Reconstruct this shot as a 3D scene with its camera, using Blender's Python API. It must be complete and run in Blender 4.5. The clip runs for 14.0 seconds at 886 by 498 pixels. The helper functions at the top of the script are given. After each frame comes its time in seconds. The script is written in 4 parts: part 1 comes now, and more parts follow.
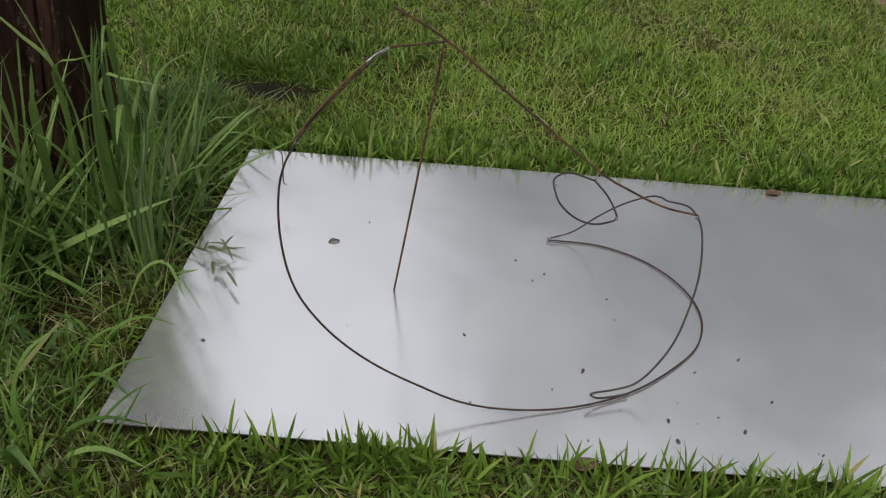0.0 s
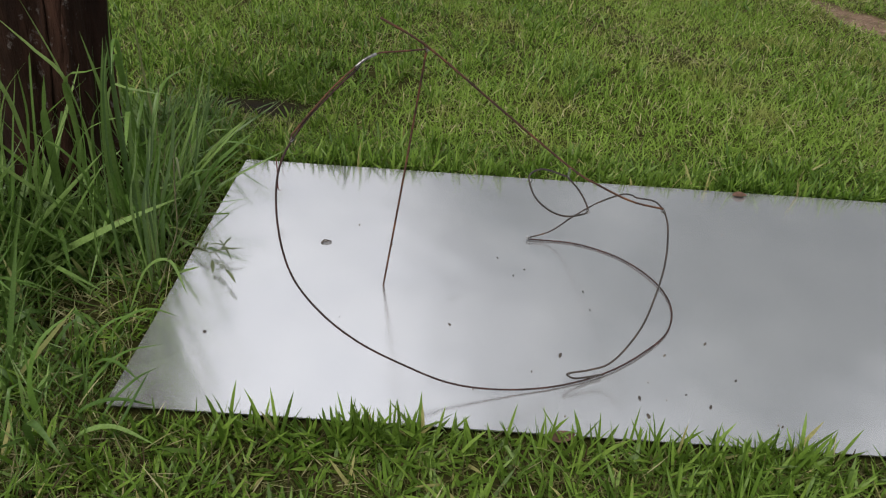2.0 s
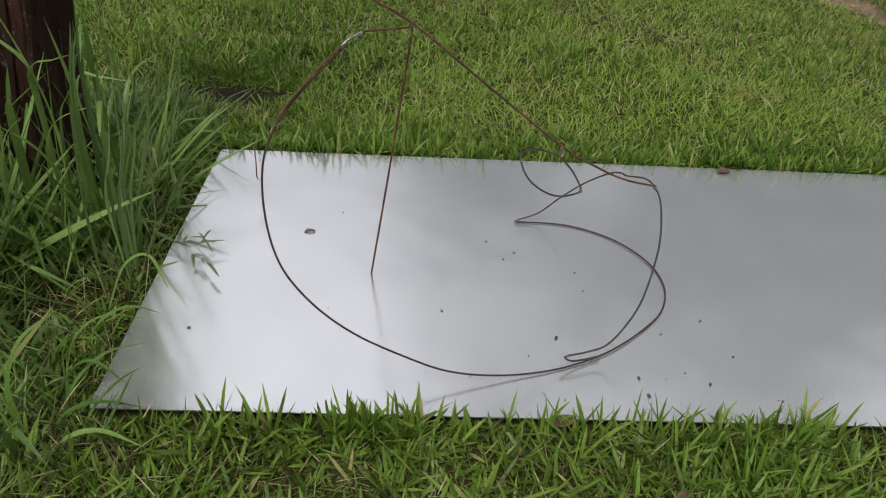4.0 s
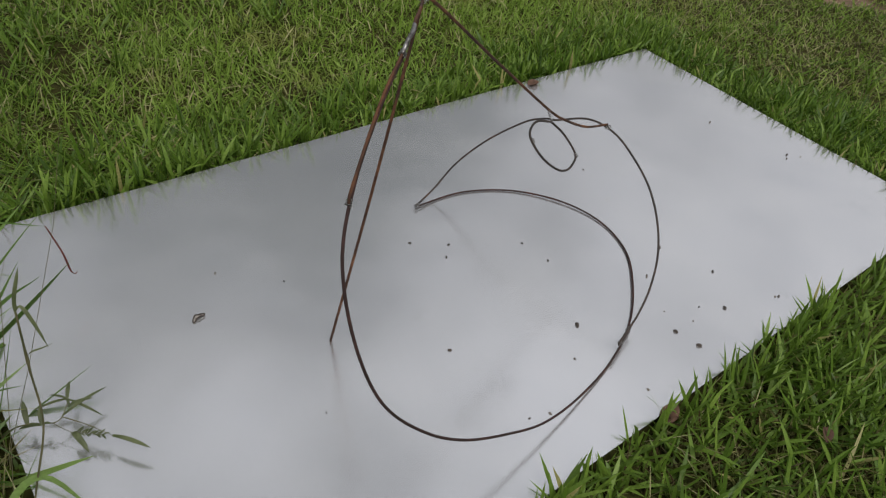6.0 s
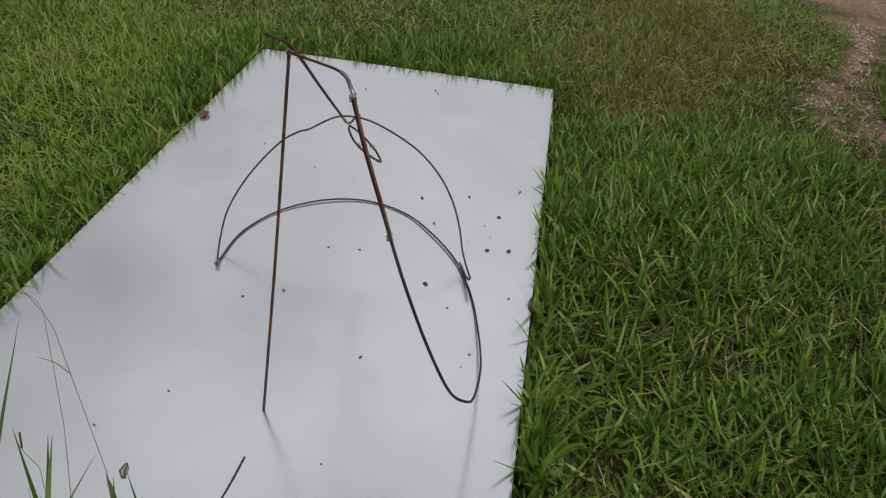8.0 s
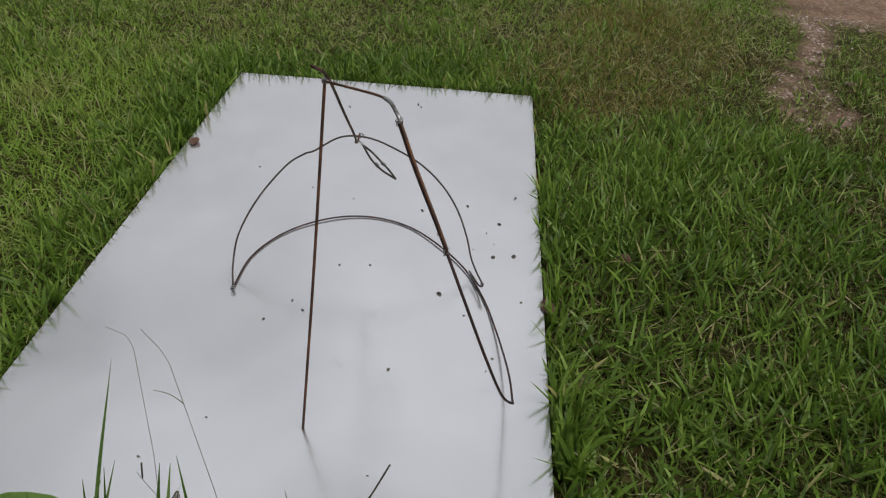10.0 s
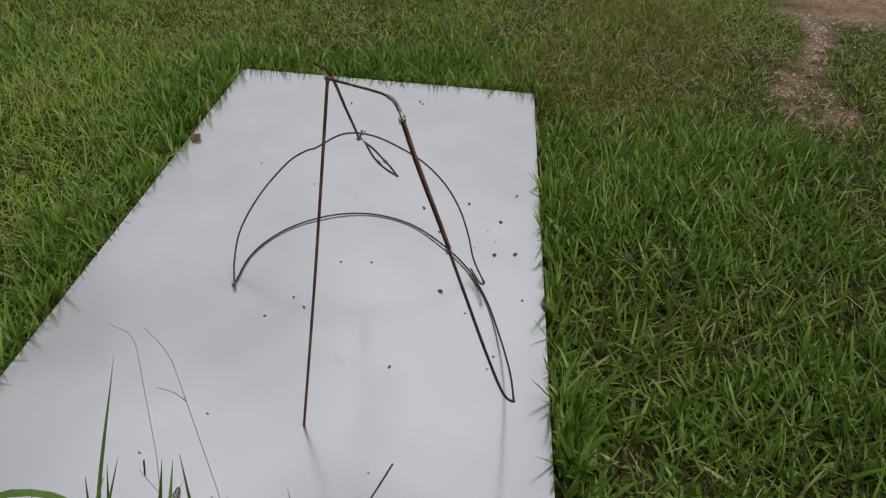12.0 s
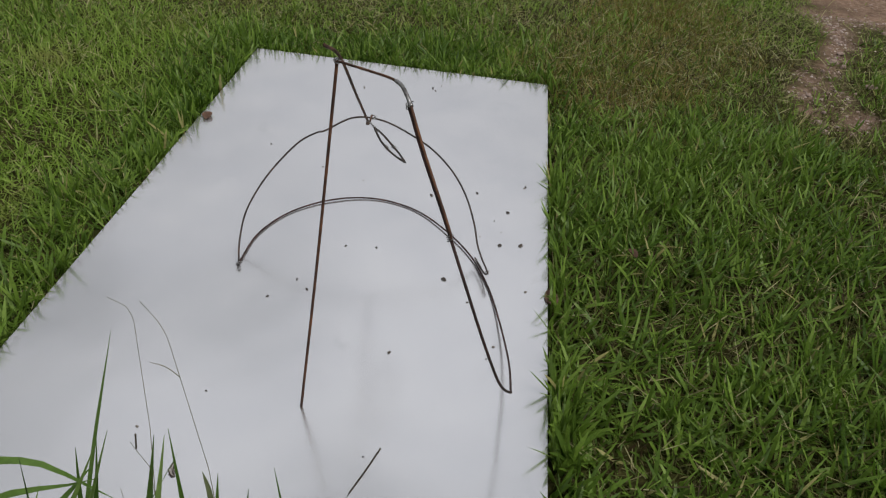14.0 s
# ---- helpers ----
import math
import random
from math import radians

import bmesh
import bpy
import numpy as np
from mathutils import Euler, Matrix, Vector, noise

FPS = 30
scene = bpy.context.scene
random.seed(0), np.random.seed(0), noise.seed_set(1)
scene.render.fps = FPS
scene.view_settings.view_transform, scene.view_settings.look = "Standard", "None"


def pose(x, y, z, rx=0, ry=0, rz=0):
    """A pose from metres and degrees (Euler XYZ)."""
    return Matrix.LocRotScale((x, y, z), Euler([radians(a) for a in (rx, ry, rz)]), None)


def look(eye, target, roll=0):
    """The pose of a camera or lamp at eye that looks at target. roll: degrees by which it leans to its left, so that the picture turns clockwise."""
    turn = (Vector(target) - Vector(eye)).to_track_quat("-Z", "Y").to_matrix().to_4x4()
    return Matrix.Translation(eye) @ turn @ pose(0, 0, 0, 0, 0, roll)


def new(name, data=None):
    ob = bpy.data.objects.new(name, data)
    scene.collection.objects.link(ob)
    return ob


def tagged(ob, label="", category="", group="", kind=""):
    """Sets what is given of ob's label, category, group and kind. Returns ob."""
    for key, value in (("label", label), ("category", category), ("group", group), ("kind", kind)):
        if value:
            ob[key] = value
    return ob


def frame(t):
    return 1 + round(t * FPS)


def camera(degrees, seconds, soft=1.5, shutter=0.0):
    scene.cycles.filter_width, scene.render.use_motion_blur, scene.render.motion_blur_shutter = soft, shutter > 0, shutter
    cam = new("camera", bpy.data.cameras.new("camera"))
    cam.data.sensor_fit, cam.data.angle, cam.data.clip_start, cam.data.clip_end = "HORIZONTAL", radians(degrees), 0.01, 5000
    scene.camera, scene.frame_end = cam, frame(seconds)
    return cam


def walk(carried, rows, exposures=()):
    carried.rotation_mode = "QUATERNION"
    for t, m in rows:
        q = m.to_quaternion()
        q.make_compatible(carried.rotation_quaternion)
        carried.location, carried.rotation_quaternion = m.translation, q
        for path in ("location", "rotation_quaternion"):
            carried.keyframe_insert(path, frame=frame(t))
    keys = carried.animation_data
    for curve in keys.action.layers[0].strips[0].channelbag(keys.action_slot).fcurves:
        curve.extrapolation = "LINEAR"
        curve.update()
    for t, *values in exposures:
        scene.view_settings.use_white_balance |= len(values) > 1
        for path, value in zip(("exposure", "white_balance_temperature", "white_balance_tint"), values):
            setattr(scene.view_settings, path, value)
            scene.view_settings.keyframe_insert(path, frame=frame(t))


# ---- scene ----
cam = camera(60.9, 14.0, soft=1.18)
PATH = [
    (0, (0.129, -1.565, 1.333), (0.124, 0.032, 0.129), 4.5),
    (0.5, (0.163, -1.685, 1.344), (0.131, -0.069, 0.166), 4.6),
    (1, (0.146, -1.729, 1.349), (0.128, -0.096, 0.194), 3.8),
    (1.5, (0.141, -1.723, 1.352), (0.143, -0.086, 0.203), 3.9),
    (2, (0.147, -1.726, 1.348), (0.164, -0.087, 0.203), 4.2),
    (2.2, (0.14, -1.731, 1.334), (0.168, -0.087, 0.195), 4.4),
    (4.3, (0.072, -1.665, 1.297), (0.207, -0.047, 0.13), 3.6),
    (4.5, (0.047, -1.609, 1.258), (0.352, -0.001, 0.108), 1.7),
    (4.7, (0.001, -1.542, 1.235), (0.519, -0.011, 0.057), 2.0),
    (5, (-0.152, -1.365, 1.167), (0.567, 0.072, -0.024), 10.3),
    (5.2, (-0.248, -1.213, 1.14), (0.472, 0.201, -0.078), 12.0),
    (5.5, (-0.372, -1.076, 1.127), (0.339, 0.307, -0.131), 9.4),
    (5.7, (-0.457, -1.004, 1.124), (0.396, 0.294, -0.137), 9.5),
    (6, (-0.612, -0.909, 1.155), (0.48, 0.204, -0.098), 9.2),
    (6.2, (-0.657, -0.842, 1.143), (0.524, 0.168, -0.116), 9.1),
    (6.5, (-0.668, -0.728, 1.124), (0.574, 0.176, -0.156), 9.8),
    (6.7, (-0.692, -0.69, 1.132), (0.594, 0.13, -0.162), 11.2),
    (7, (-0.793, -0.602, 1.166), (0.642, 0.006, -0.087), 7.2),
    (7.2, (-0.917, -0.543, 1.163), (0.598, -0.091, -0.061), 7.6),
    (7.5, (-0.989, -0.511, 1.189), (0.553, -0.228, -0.052), 7.2),
    (7.7, (-0.983, -0.513, 1.181), (0.589, -0.22, -0.021), 4.2),
    (8, (-1.004, -0.457, 1.19), (0.614, -0.272, 0.029), 4.6),
    (8.5, (-1.033, -0.366, 1.21), (0.57, -0.314, 0.015), 3.2),
    (9, (-1.036, -0.338, 1.222), (0.58, -0.264, 0.045), 0.7),
    (9.2, (-1.042, -0.334, 1.221), (0.584, -0.261, 0.06), 1.3),
    (11.3, (-1.075, -0.32, 1.225), (0.571, -0.243, 0.091), 3.4),
    (11.5, (-1.068, -0.321, 1.221), (0.575, -0.245, 0.083), 3.2),
    (12, (-1.062, -0.321, 1.224), (0.575, -0.245, 0.078), 3.1),
    (12.5, (-1.061, -0.327, 1.221), (0.573, -0.249, 0.071), 3.7),
    (13, (-1.057, -0.326, 1.219), (0.571, -0.244, 0.06), 4.2),
    (13.5, (-1.056, -0.329, 1.22), (0.566, -0.241, 0.053), 4.6),
    (14, (-1.059, -0.332, 1.222), (0.559, -0.235, 0.049), 5.1),
]
walk(cam, [(t, look(eye, target, roll)) for t, eye, target, roll in PATH], [(0.0, 0.16), (1.0, 0.30), (2.0, 0.35), (4.5, 0.34), (5.0, 0.32), (5.5, 0.14), (6.5, -0.17), (7.0, -0.19), (8.5, -0.06), (14.0, -0.06)])


# ---- light ----
world = bpy.data.worlds.new("sky")
scene.world = world
world.use_nodes = True
wn, wl = world.node_tree.nodes, world.node_tree.links
wn.clear()
SUN_EL, SUN_ROT = 62.0, 200.0
w_out = wn.new("ShaderNodeOutputWorld")
w_bg = wn.new("ShaderNodeBackground")
w_sky = wn.new("ShaderNodeTexSky")
w_sky.sky_type, w_sky.sun_disc = "NISHITA", False
w_sky.sun_elevation, w_sky.sun_rotation = radians(SUN_EL), radians(SUN_ROT)
w_sky.air_density, w_sky.dust_density = 1.0, 3.0
w_dim = wn.new("ShaderNodeVectorMath")
w_dim.operation = "SCALE"
w_dim.inputs["Scale"].default_value = 0.09
w_co = wn.new("ShaderNodeTexCoord")
w_map = wn.new("ShaderNodeMapping")
w_map.inputs["Location"].default_value = (-33.068, -30.342, -15.164)
w_map.inputs["Scale"].default_value = (1.0, 1.0, 0.828)
w_noise = wn.new("ShaderNodeTexNoise")
w_noise.inputs["Scale"].default_value = 0.751
w_noise.inputs["Detail"].default_value = 8.0
w_noise.inputs["Roughness"].default_value = 0.64
w_ramp = wn.new("ShaderNodeValToRGB")
w_ramp.color_ramp.elements[0].position, w_ramp.color_ramp.elements[0].color = 0.44, (0.128, 0.138, 0.132, 1)
w_ramp.color_ramp.elements[1].position, w_ramp.color_ramp.elements[1].color = 0.58, (0.80, 0.80, 0.83, 1)
w_mix = wn.new("ShaderNodeMixRGB")
w_mix.inputs[0].default_value = 0.88
wl.new(w_co.outputs["Generated"], w_map.inputs["Vector"])
wl.new(w_map.outputs[0], w_noise.inputs["Vector"])
w_puff = wn.new("ShaderNodeTexNoise")
w_puff.inputs["Scale"].default_value = 6.5
w_puff.inputs["Detail"].default_value = 7.0
w_puff.inputs["Roughness"].default_value = 0.6
w_sum = wn.new("ShaderNodeMath")
w_sum.operation = "MULTIPLY_ADD"
w_sum.inputs[1].default_value = 0.36
w_lift = wn.new("ShaderNodeMath")
w_lift.operation = "SUBTRACT"
w_lift.inputs[1].default_value = 0.18
wl.new(w_map.outputs[0], w_puff.inputs["Vector"])
wl.new(w_puff.outputs["Fac"], w_sum.inputs[0])
wl.new(w_noise.outputs["Fac"], w_sum.inputs[2])
wl.new(w_sum.outputs[0], w_lift.inputs[0])
wl.new(w_lift.outputs[0], w_ramp.inputs[0])
wl.new(w_sky.outputs[0], w_dim.inputs[0])
wl.new(w_dim.outputs[0], w_mix.inputs[1])
wl.new(w_ramp.outputs[0], w_mix.inputs[2])
w_xyz = wn.new("ShaderNodeSeparateXYZ")
w_up = wn.new("ShaderNodeMapRange")
w_up.inputs["From Min"].default_value, w_up.inputs["From Max"].default_value = 0.0, 1.0
w_up.inputs["To Min"].default_value, w_up.inputs["To Max"].default_value = 0.52, 1.21
w_dome = wn.new("ShaderNodeVectorMath")
w_dome.operation = "SCALE"
wl.new(w_co.outputs["Generated"], w_xyz.inputs[0])
wl.new(w_xyz.outputs["Z"], w_up.inputs["Value"])
wl.new(w_mix.outputs[0], w_dome.inputs[0])
wl.new(w_up.outputs[0], w_dome.inputs["Scale"])
wl.new(w_dome.outputs[0], w_bg.inputs["Color"])
w_bg.inputs["Strength"].default_value = 1.0
wl.new(w_bg.outputs[0], w_out.inputs[0])

sun = new("sun", bpy.data.lights.new("sun", "SUN"))
sun.data.energy, sun.data.angle, sun.data.color = 2.2, radians(30), (1.0, 0.96, 0.9)
sun.matrix_world = look((0, 0, 5), Vector((0, 0, 5)) - Vector((math.sin(radians(SUN_ROT)) * math.cos(radians(SUN_EL)), math.cos(radians(SUN_ROT)) * math.cos(radians(SUN_EL)), math.sin(radians(SUN_EL)))))


# ---- materials ----
def material(name, rough=0.6, metal=0.0):
    m = bpy.data.materials.new(name)
    m.use_nodes = True
    b = m.node_tree.nodes["Principled BSDF"]
    b.inputs["Roughness"].default_value, b.inputs["Metallic"].default_value = rough, metal
    return m, m.node_tree.nodes, m.node_tree.links, b


def noise_node(n, l, scale, detail=4.0, rough=0.55, coord="Object", stretch=None):
    c = n.new("ShaderNodeTexCoord")
    t = n.new("ShaderNodeTexNoise")
    t.inputs["Scale"].default_value, t.inputs["Detail"].default_value, t.inputs["Roughness"].default_value = scale, detail, rough
    if stretch:
        s = n.new("ShaderNodeMapping")
        s.inputs["Scale"].default_value = stretch
        l.new(c.outputs[coord], s.inputs[0])
        l.new(s.outputs[0], t.inputs["Vector"])
    else:
        l.new(c.outputs[coord], t.inputs["Vector"])
    return t.outputs["Fac"]


def ramp(n, l, fac, *stops):
    r = n.new("ShaderNodeValToRGB")
    e = r.color_ramp.elements
    while len(e) < len(stops):
        e.new(0.5)
    for k, (p, c) in zip(e, stops):
        k.position, k.color = p, (*c, 1)
    l.new(fac, r.inputs[0])
    return r.outputs[0]


def mix(n, l, fac, a, b, kind="MIX"):
    x = n.new("ShaderNodeMixRGB")
    x.blend_type = kind
    for i, v in enumerate((fac, a, b)):
        if isinstance(v, bpy.types.NodeSocket):
            l.new(v, x.inputs[i])
        elif isinstance(v, (int, float)):
            x.inputs[i].default_value = v
        else:
            x.inputs[i].default_value = (*v, 1)
    return x.outputs[0]


def bump(n, l, b, height, strength, distance):
    k = n.new("ShaderNodeBump")
    k.inputs["Strength"].default_value, k.inputs["Distance"].default_value = strength, distance
    l.new(height, k.inputs["Height"])
    l.new(k.outputs[0], b.inputs["Normal"])


def blade_material(name, lo, mid, hi, dry, dry_share, rough=0.5, patch=None, gloss=0.22):
    """Leaf green that changes from blade to blade and over the ground, with some dry blades."""
    m, n, l, b = material(name, rough)
    b.inputs["Specular IOR Level"].default_value = gloss
    g = n.new("ShaderNodeNewGeometry")
    own = n.new("ShaderNodeObjectInfo")
    both = n.new("ShaderNodeMath")
    both.operation = "ADD"
    l.new(g.outputs["Random Per Island"], both.inputs[0])
    l.new(own.outputs["Random"], both.inputs[1])
    wrap = n.new("ShaderNodeMath")
    wrap.operation = "FRACT"
    l.new(both.outputs[0], wrap.inputs[0])
    pick = wrap.outputs[0]
    green = ramp(n, l, pick, (0.0, lo), (0.5, mid), (1.0, hi))
    wide = noise_node(n, l, 1.1, 3.0)
    green = mix(n, l, ramp(n, l, wide, (0.35, (0, 0, 0)), (0.7, (1, 1, 1))), green, mix(n, l, 0.5, green, hi))
    if patch:
        worn = ramp(n, l, noise_node(n, l, 2.3, 4.0, 0.6), (0.52, (0, 0, 0)), (0.68, (0.75, 0.75, 0.75)))
        green = mix(n, l, worn, green, patch)
    fleck = n.new("ShaderNodeMath")
    fleck.operation = "MULTIPLY_ADD"
    fleck.inputs[1].default_value, fleck.inputs[2].default_value = 37.0, 0.17
    l.new(pick, fleck.inputs[0])
    frac = n.new("ShaderNodeMath")
    frac.operation = "FRACT"
    l.new(fleck.outputs[0], frac.inputs[0])
    isdry = n.new("ShaderNodeMath")
    isdry.operation = "LESS_THAN"
    isdry.inputs[1].default_value = dry_share
    l.new(frac.outputs[0], isdry.inputs[0])
    col = mix(n, l, isdry.outputs[0], green, dry)
    fine = ramp(n, l, noise_node(n, l, 160.0, 2.0), (0.3, (0.78, 0.78, 0.78)), (0.7, (1.1, 1.1, 1.1)))
    col = mix(n, l, 1.0, col, fine, "MULTIPLY")
    l.new(col, b.inputs["Base Color"])
    t = n.new("ShaderNodeBsdfTranslucent")
    l.new(col, t.inputs["Color"])
    s = n.new("ShaderNodeMixShader")
    s.inputs[0].default_value = 0.35
    l.new(b.outputs[0], s.inputs[1])
    l.new(t.outputs[0], s.inputs[2])
    l.new(s.outputs[0], n["Material Output"].inputs[0])
    return m


M_LAWN = blade_material("lush_blades", (0.028, 0.072, 0.007), (0.094, 0.185, 0.016), (0.220, 0.335, 0.056), (0.36, 0.34, 0.13), 0.025, 0.45, gloss=0.3)
M_DRYLAWN = blade_material("pale_blades", (0.130, 0.228, 0.024), (0.200, 0.325, 0.040), (0.29, 0.41, 0.085), (0.46, 0.44, 0.22), 0.08, 0.5, (0.29, 0.285, 0.09), gloss=0.2)
M_TALL = blade_material("tall_blades", (0.036, 0.094, 0.011), (0.098, 0.195, 0.028), (0.26, 0.38, 0.115), (0.26, 0.27, 0.10), 0.035, 0.4, gloss=0.4)
M_MAT = blade_material("turf_mat", (0.040, 0.052, 0.012), (0.100, 0.115, 0.032), (0.21, 0.20, 0.085), (0.06, 0.040, 0.020), 0.15, 0.7, gloss=0.1)
M_RUSTY = blade_material("rusty_blades", (0.12, 0.095, 0.024), (0.23, 0.185, 0.052), (0.36, 0.31, 0.12), (0.16, 0.22, 0.04), 0.35, 0.7, gloss=0.1)
M_STRAW = blade_material("straw", (0.085, 0.075, 0.026), (0.22, 0.205, 0.075), (0.48, 0.46, 0.25), (0.06, 0.045, 0.020), 0.3, 0.6)

M_SOIL, n, l, b = material("soil", 0.95)
b.inputs["Specular IOR Level"].default_value = 0.1
fac = noise_node(n, l, 9.0, 6.0, 0.65)
soil = ramp(n, l, fac, (0.3, (0.020, 0.012, 0.006)), (0.55, (0.048, 0.031, 0.014)), (0.75, (0.085, 0.060, 0.029)))
turf = ramp(n, l, noise_node(n, l, 60.0, 3.0), (0.35, (0.020, 0.035, 0.005)), (0.7, (0.07, 0.095, 0.020)))
col = mix(n, l, 0.45, soil, turf)
attr = n.new("ShaderNodeVertexColor")
attr.layer_name = "bare"
parts_ = n.new("ShaderNodeSeparateColor")
l.new(attr.outputs["Color"], parts_.inputs[0])
track = ramp(n, l, noise_node(n, l, 38.0, 6.0, 0.75), (0.3, (0.10, 0.061, 0.043)), (0.52, (0.26, 0.172, 0.126)), (0.78, (0.46, 0.35, 0.285)))
track = mix(n, l, ramp(n, l, noise_node(n, l, 5.0, 4.0), (0.4, (0, 0, 0)), (0.65, (0.7, 0.7, 0.7))), track, (0.12, 0.082, 0.056))
meadow = ramp(n, l, noise_node(n, l, 1.3, 6.0, 0.7), (0.3, (0.028, 0.046, 0.008)), (0.5, (0.055, 0.075, 0.014)), (0.7, (0.085, 0.085, 0.028)))
col = mix(n, l, parts_.outputs[1], col, meadow)
col = mix(n, l, parts_.outputs[0], col, track)
col = mix(n, l, parts_.outputs[2], col, (0.020, 0.016, 0.012))
l.new(col, b.inputs["Base Color"])
bump(n, l, b, noise_node(n, l, 70.0, 6.0, 0.7), 0.8, 0.012)

M_METAL, n, l, b = material("galvanised_sheet", 0.2, 0.82)
b.inputs["Coat Weight"].default_value, b.inputs["Coat Roughness"].default_value = 0.09, 0.06
cloudy = noise_node(n, l, 3.0, 5.0, 0.6)
spangle = noise_node(n, l, 45.0, 3.0, 0.6)
base = ramp(n, l, cloudy, (0.3, (0.69, 0.70, 0.725)), (0.7, (0.77, 0.775, 0.79)))
grime = ramp(n, l, noise_node(n, l, 7.0, 6.0, 0.7), (0.62, (1, 1, 1)), (0.8, (0.86, 0.86, 0.85)))
clean = mix(n, l, 1.0, base, grime, "MULTIPLY")
# earth washed over the rim by rain, widest along the far side and the far end
spot = n.new("ShaderNodeTexCoord")
place = n.new("ShaderNodeSeparateXYZ")
l.new(spot.outputs["Object"], place.inputs[0])
rims = []
for socket, start, rim in (("Y", 0.655, 0.695), ("X", 1.80, 1.875), ("Y", -0.505, -0.53), ("X", -0.565, -0.60)):
    m_ = n.new("ShaderNodeMapRange")
    m_.inputs["From Min"].default_value, m_.inputs["From Max"].default_value = start, rim
    l.new(place.outputs[socket], m_.inputs["Value"])
    rims.append(m_.outputs[0])
edge_ = rims[0]
for other in rims[1:]:
    k_ = n.new("ShaderNodeMath")
    k_.operation = "MAXIMUM"
    l.new(edge_, k_.inputs[0])
    l.new(other, k_.inputs[1])
    edge_ = k_.outputs[0]
speck = ramp(n, l, noise_node(n, l, 55.0, 6.0, 0.75), (0.42, (0, 0, 0)), (0.66, (0.8, 0.8, 0.8)))
blot = ramp(n, l, noise_node(n, l, 9.0, 5.0, 0.7), (0.40, (0.1, 0.1, 0.1)), (0.62, (1, 1, 1)))
dirt = mix(n, l, 1.0, mix(n, l, 1.0, edge_, speck, "MULTIPLY"), blot, "MULTIPLY")
smear = ramp(n, l, noise_node(n, l, 21.0, 5.0, 0.6, "Object", (1.0, 0.45, 1.0)), (0.66, (0, 0, 0)), (0.76, (0.22, 0.22, 0.22)))
clean = mix(n, l, smear, clean, (0.50, 0.50, 0.49))
l.new(mix(n, l, dirt, clean, (0.20, 0.165, 0.12)), b.inputs["Base Color"])
rr = n.new("ShaderNodeMapRange")
rr.inputs["To Min"].default_value, rr.inputs["To Max"].default_value = 0.16, 0.23
l.new(cloudy, rr.inputs["Value"])
l.new(rr.outputs[0], b.inputs["Roughness"])
bump(n, l, b, noise_node(n, l, 2.2, 2.0), 0.25, 0.02)

M_RUST, n, l, b = material("rusty_rod", 0.88, 0.0)
l.new(ramp(n, l, noise_node(n, l, 26.0, 5.0, 0.65), (0.30, (0.026, 0.014, 0.010)), (0.5, (0.072, 0.032, 0.018)), (0.72, (0.185, 0.075, 0.031))), b.inputs["Base Color"])
bump(n, l, b, noise_node(n, l, 420.0, 4.0), 0.6, 0.0015)

M_MAROON, n, l, b = material("maroon_rod", 0.85, 0.0)
l.new(ramp(n, l, noise_node(n, l, 26.0, 5.0, 0.65), (0.30, (0.022, 0.013, 0.010)), (0.5, (0.034, 0.017, 0.016)), (0.74, (0.082, 0.035, 0.028))), b.inputs["Base Color"])
bump(n, l, b, noise_node(n, l, 420.0, 4.0), 0.6, 0.0015)

M_DARKROD, n, l, b = material("dark_rod", 0.55, 0.35)
l.new(ramp(n, l, noise_node(n, l, 30.0, 5.0, 0.65), (0.35, (0.030, 0.026, 0.025)), (0.6, (0.07, 0.052, 0.045)), (0.8, (0.16, 0.085, 0.05))), b.inputs["Base Color"])
bump(n, l, b, noise_node(n, l, 420.0, 4.0), 0.5, 0.0012)

M_TIE, n, l, b = material("tie_wire", 0.35, 0.9)
l.new(ramp(n, l, noise_node(n, l, 90.0, 3.0), (0.35, (0.12, 0.11, 0.105)), (0.7, (0.42, 0.42, 0.42))), b.inputs["Base Color"])

M_BARK, n, l, b = material("dark_bark", 0.9)
b.inputs["Specular IOR Level"].default_value = 0.15
streak = noise_node(n, l, 9.0, 6.0, 0.65, "Object", (1.0, 1.0, 0.22))
bark = ramp(n, l, streak, (0.3, (0.008, 0.004, 0.003)), (0.52, (0.025, 0.012, 0.008)), (0.75, (0.075, 0.036, 0.025)))
lichen = ramp(n, l, noise_node(n, l, 24.0, 5.0, 0.7), (0.60, (0, 0, 0)), (0.70, (0.6, 0.6, 0.6)))
l.new(mix(n, l, lichen, bark, (0.26, 0.23, 0.22)), b.inputs["Base Color"])
bump(n, l, b, streak, 0.9, 0.05)

M_STONE, n, l, b = material("pale_gravel", 0.9)
g = n.new("ShaderNodeNewGeometry")
l.new(mix(n, l, ramp(n, l, noise_node(n, l, 60.0, 4.0), (0.3, (0.6, 0.6, 0.6)), (0.7, (1.05, 1.05, 1.05))), (0, 0, 0), ramp(n, l, g.outputs["Random Per Island"], (0.0, (0.19, 0.125, 0.095)), (0.6, (0.37, 0.275, 0.23)), (1.0, (0.62, 0.54, 0.49)))), b.inputs["Base Color"])
bump(n, l, b, noise_node(n, l, 150.0, 4.0), 0.5, 0.003)

M_LITTER, n, l, b = material("leaf_litter", 0.85)
g = n.new("ShaderNodeObjectInfo")
l.new(ramp(n, l, g.outputs["Random"], (0.0, (0.03, 0.026, 0.024)), (0.6, (0.075, 0.06, 0.05)), (1.0, (0.24, 0.21, 0.18))), b.inputs["Base Color"])

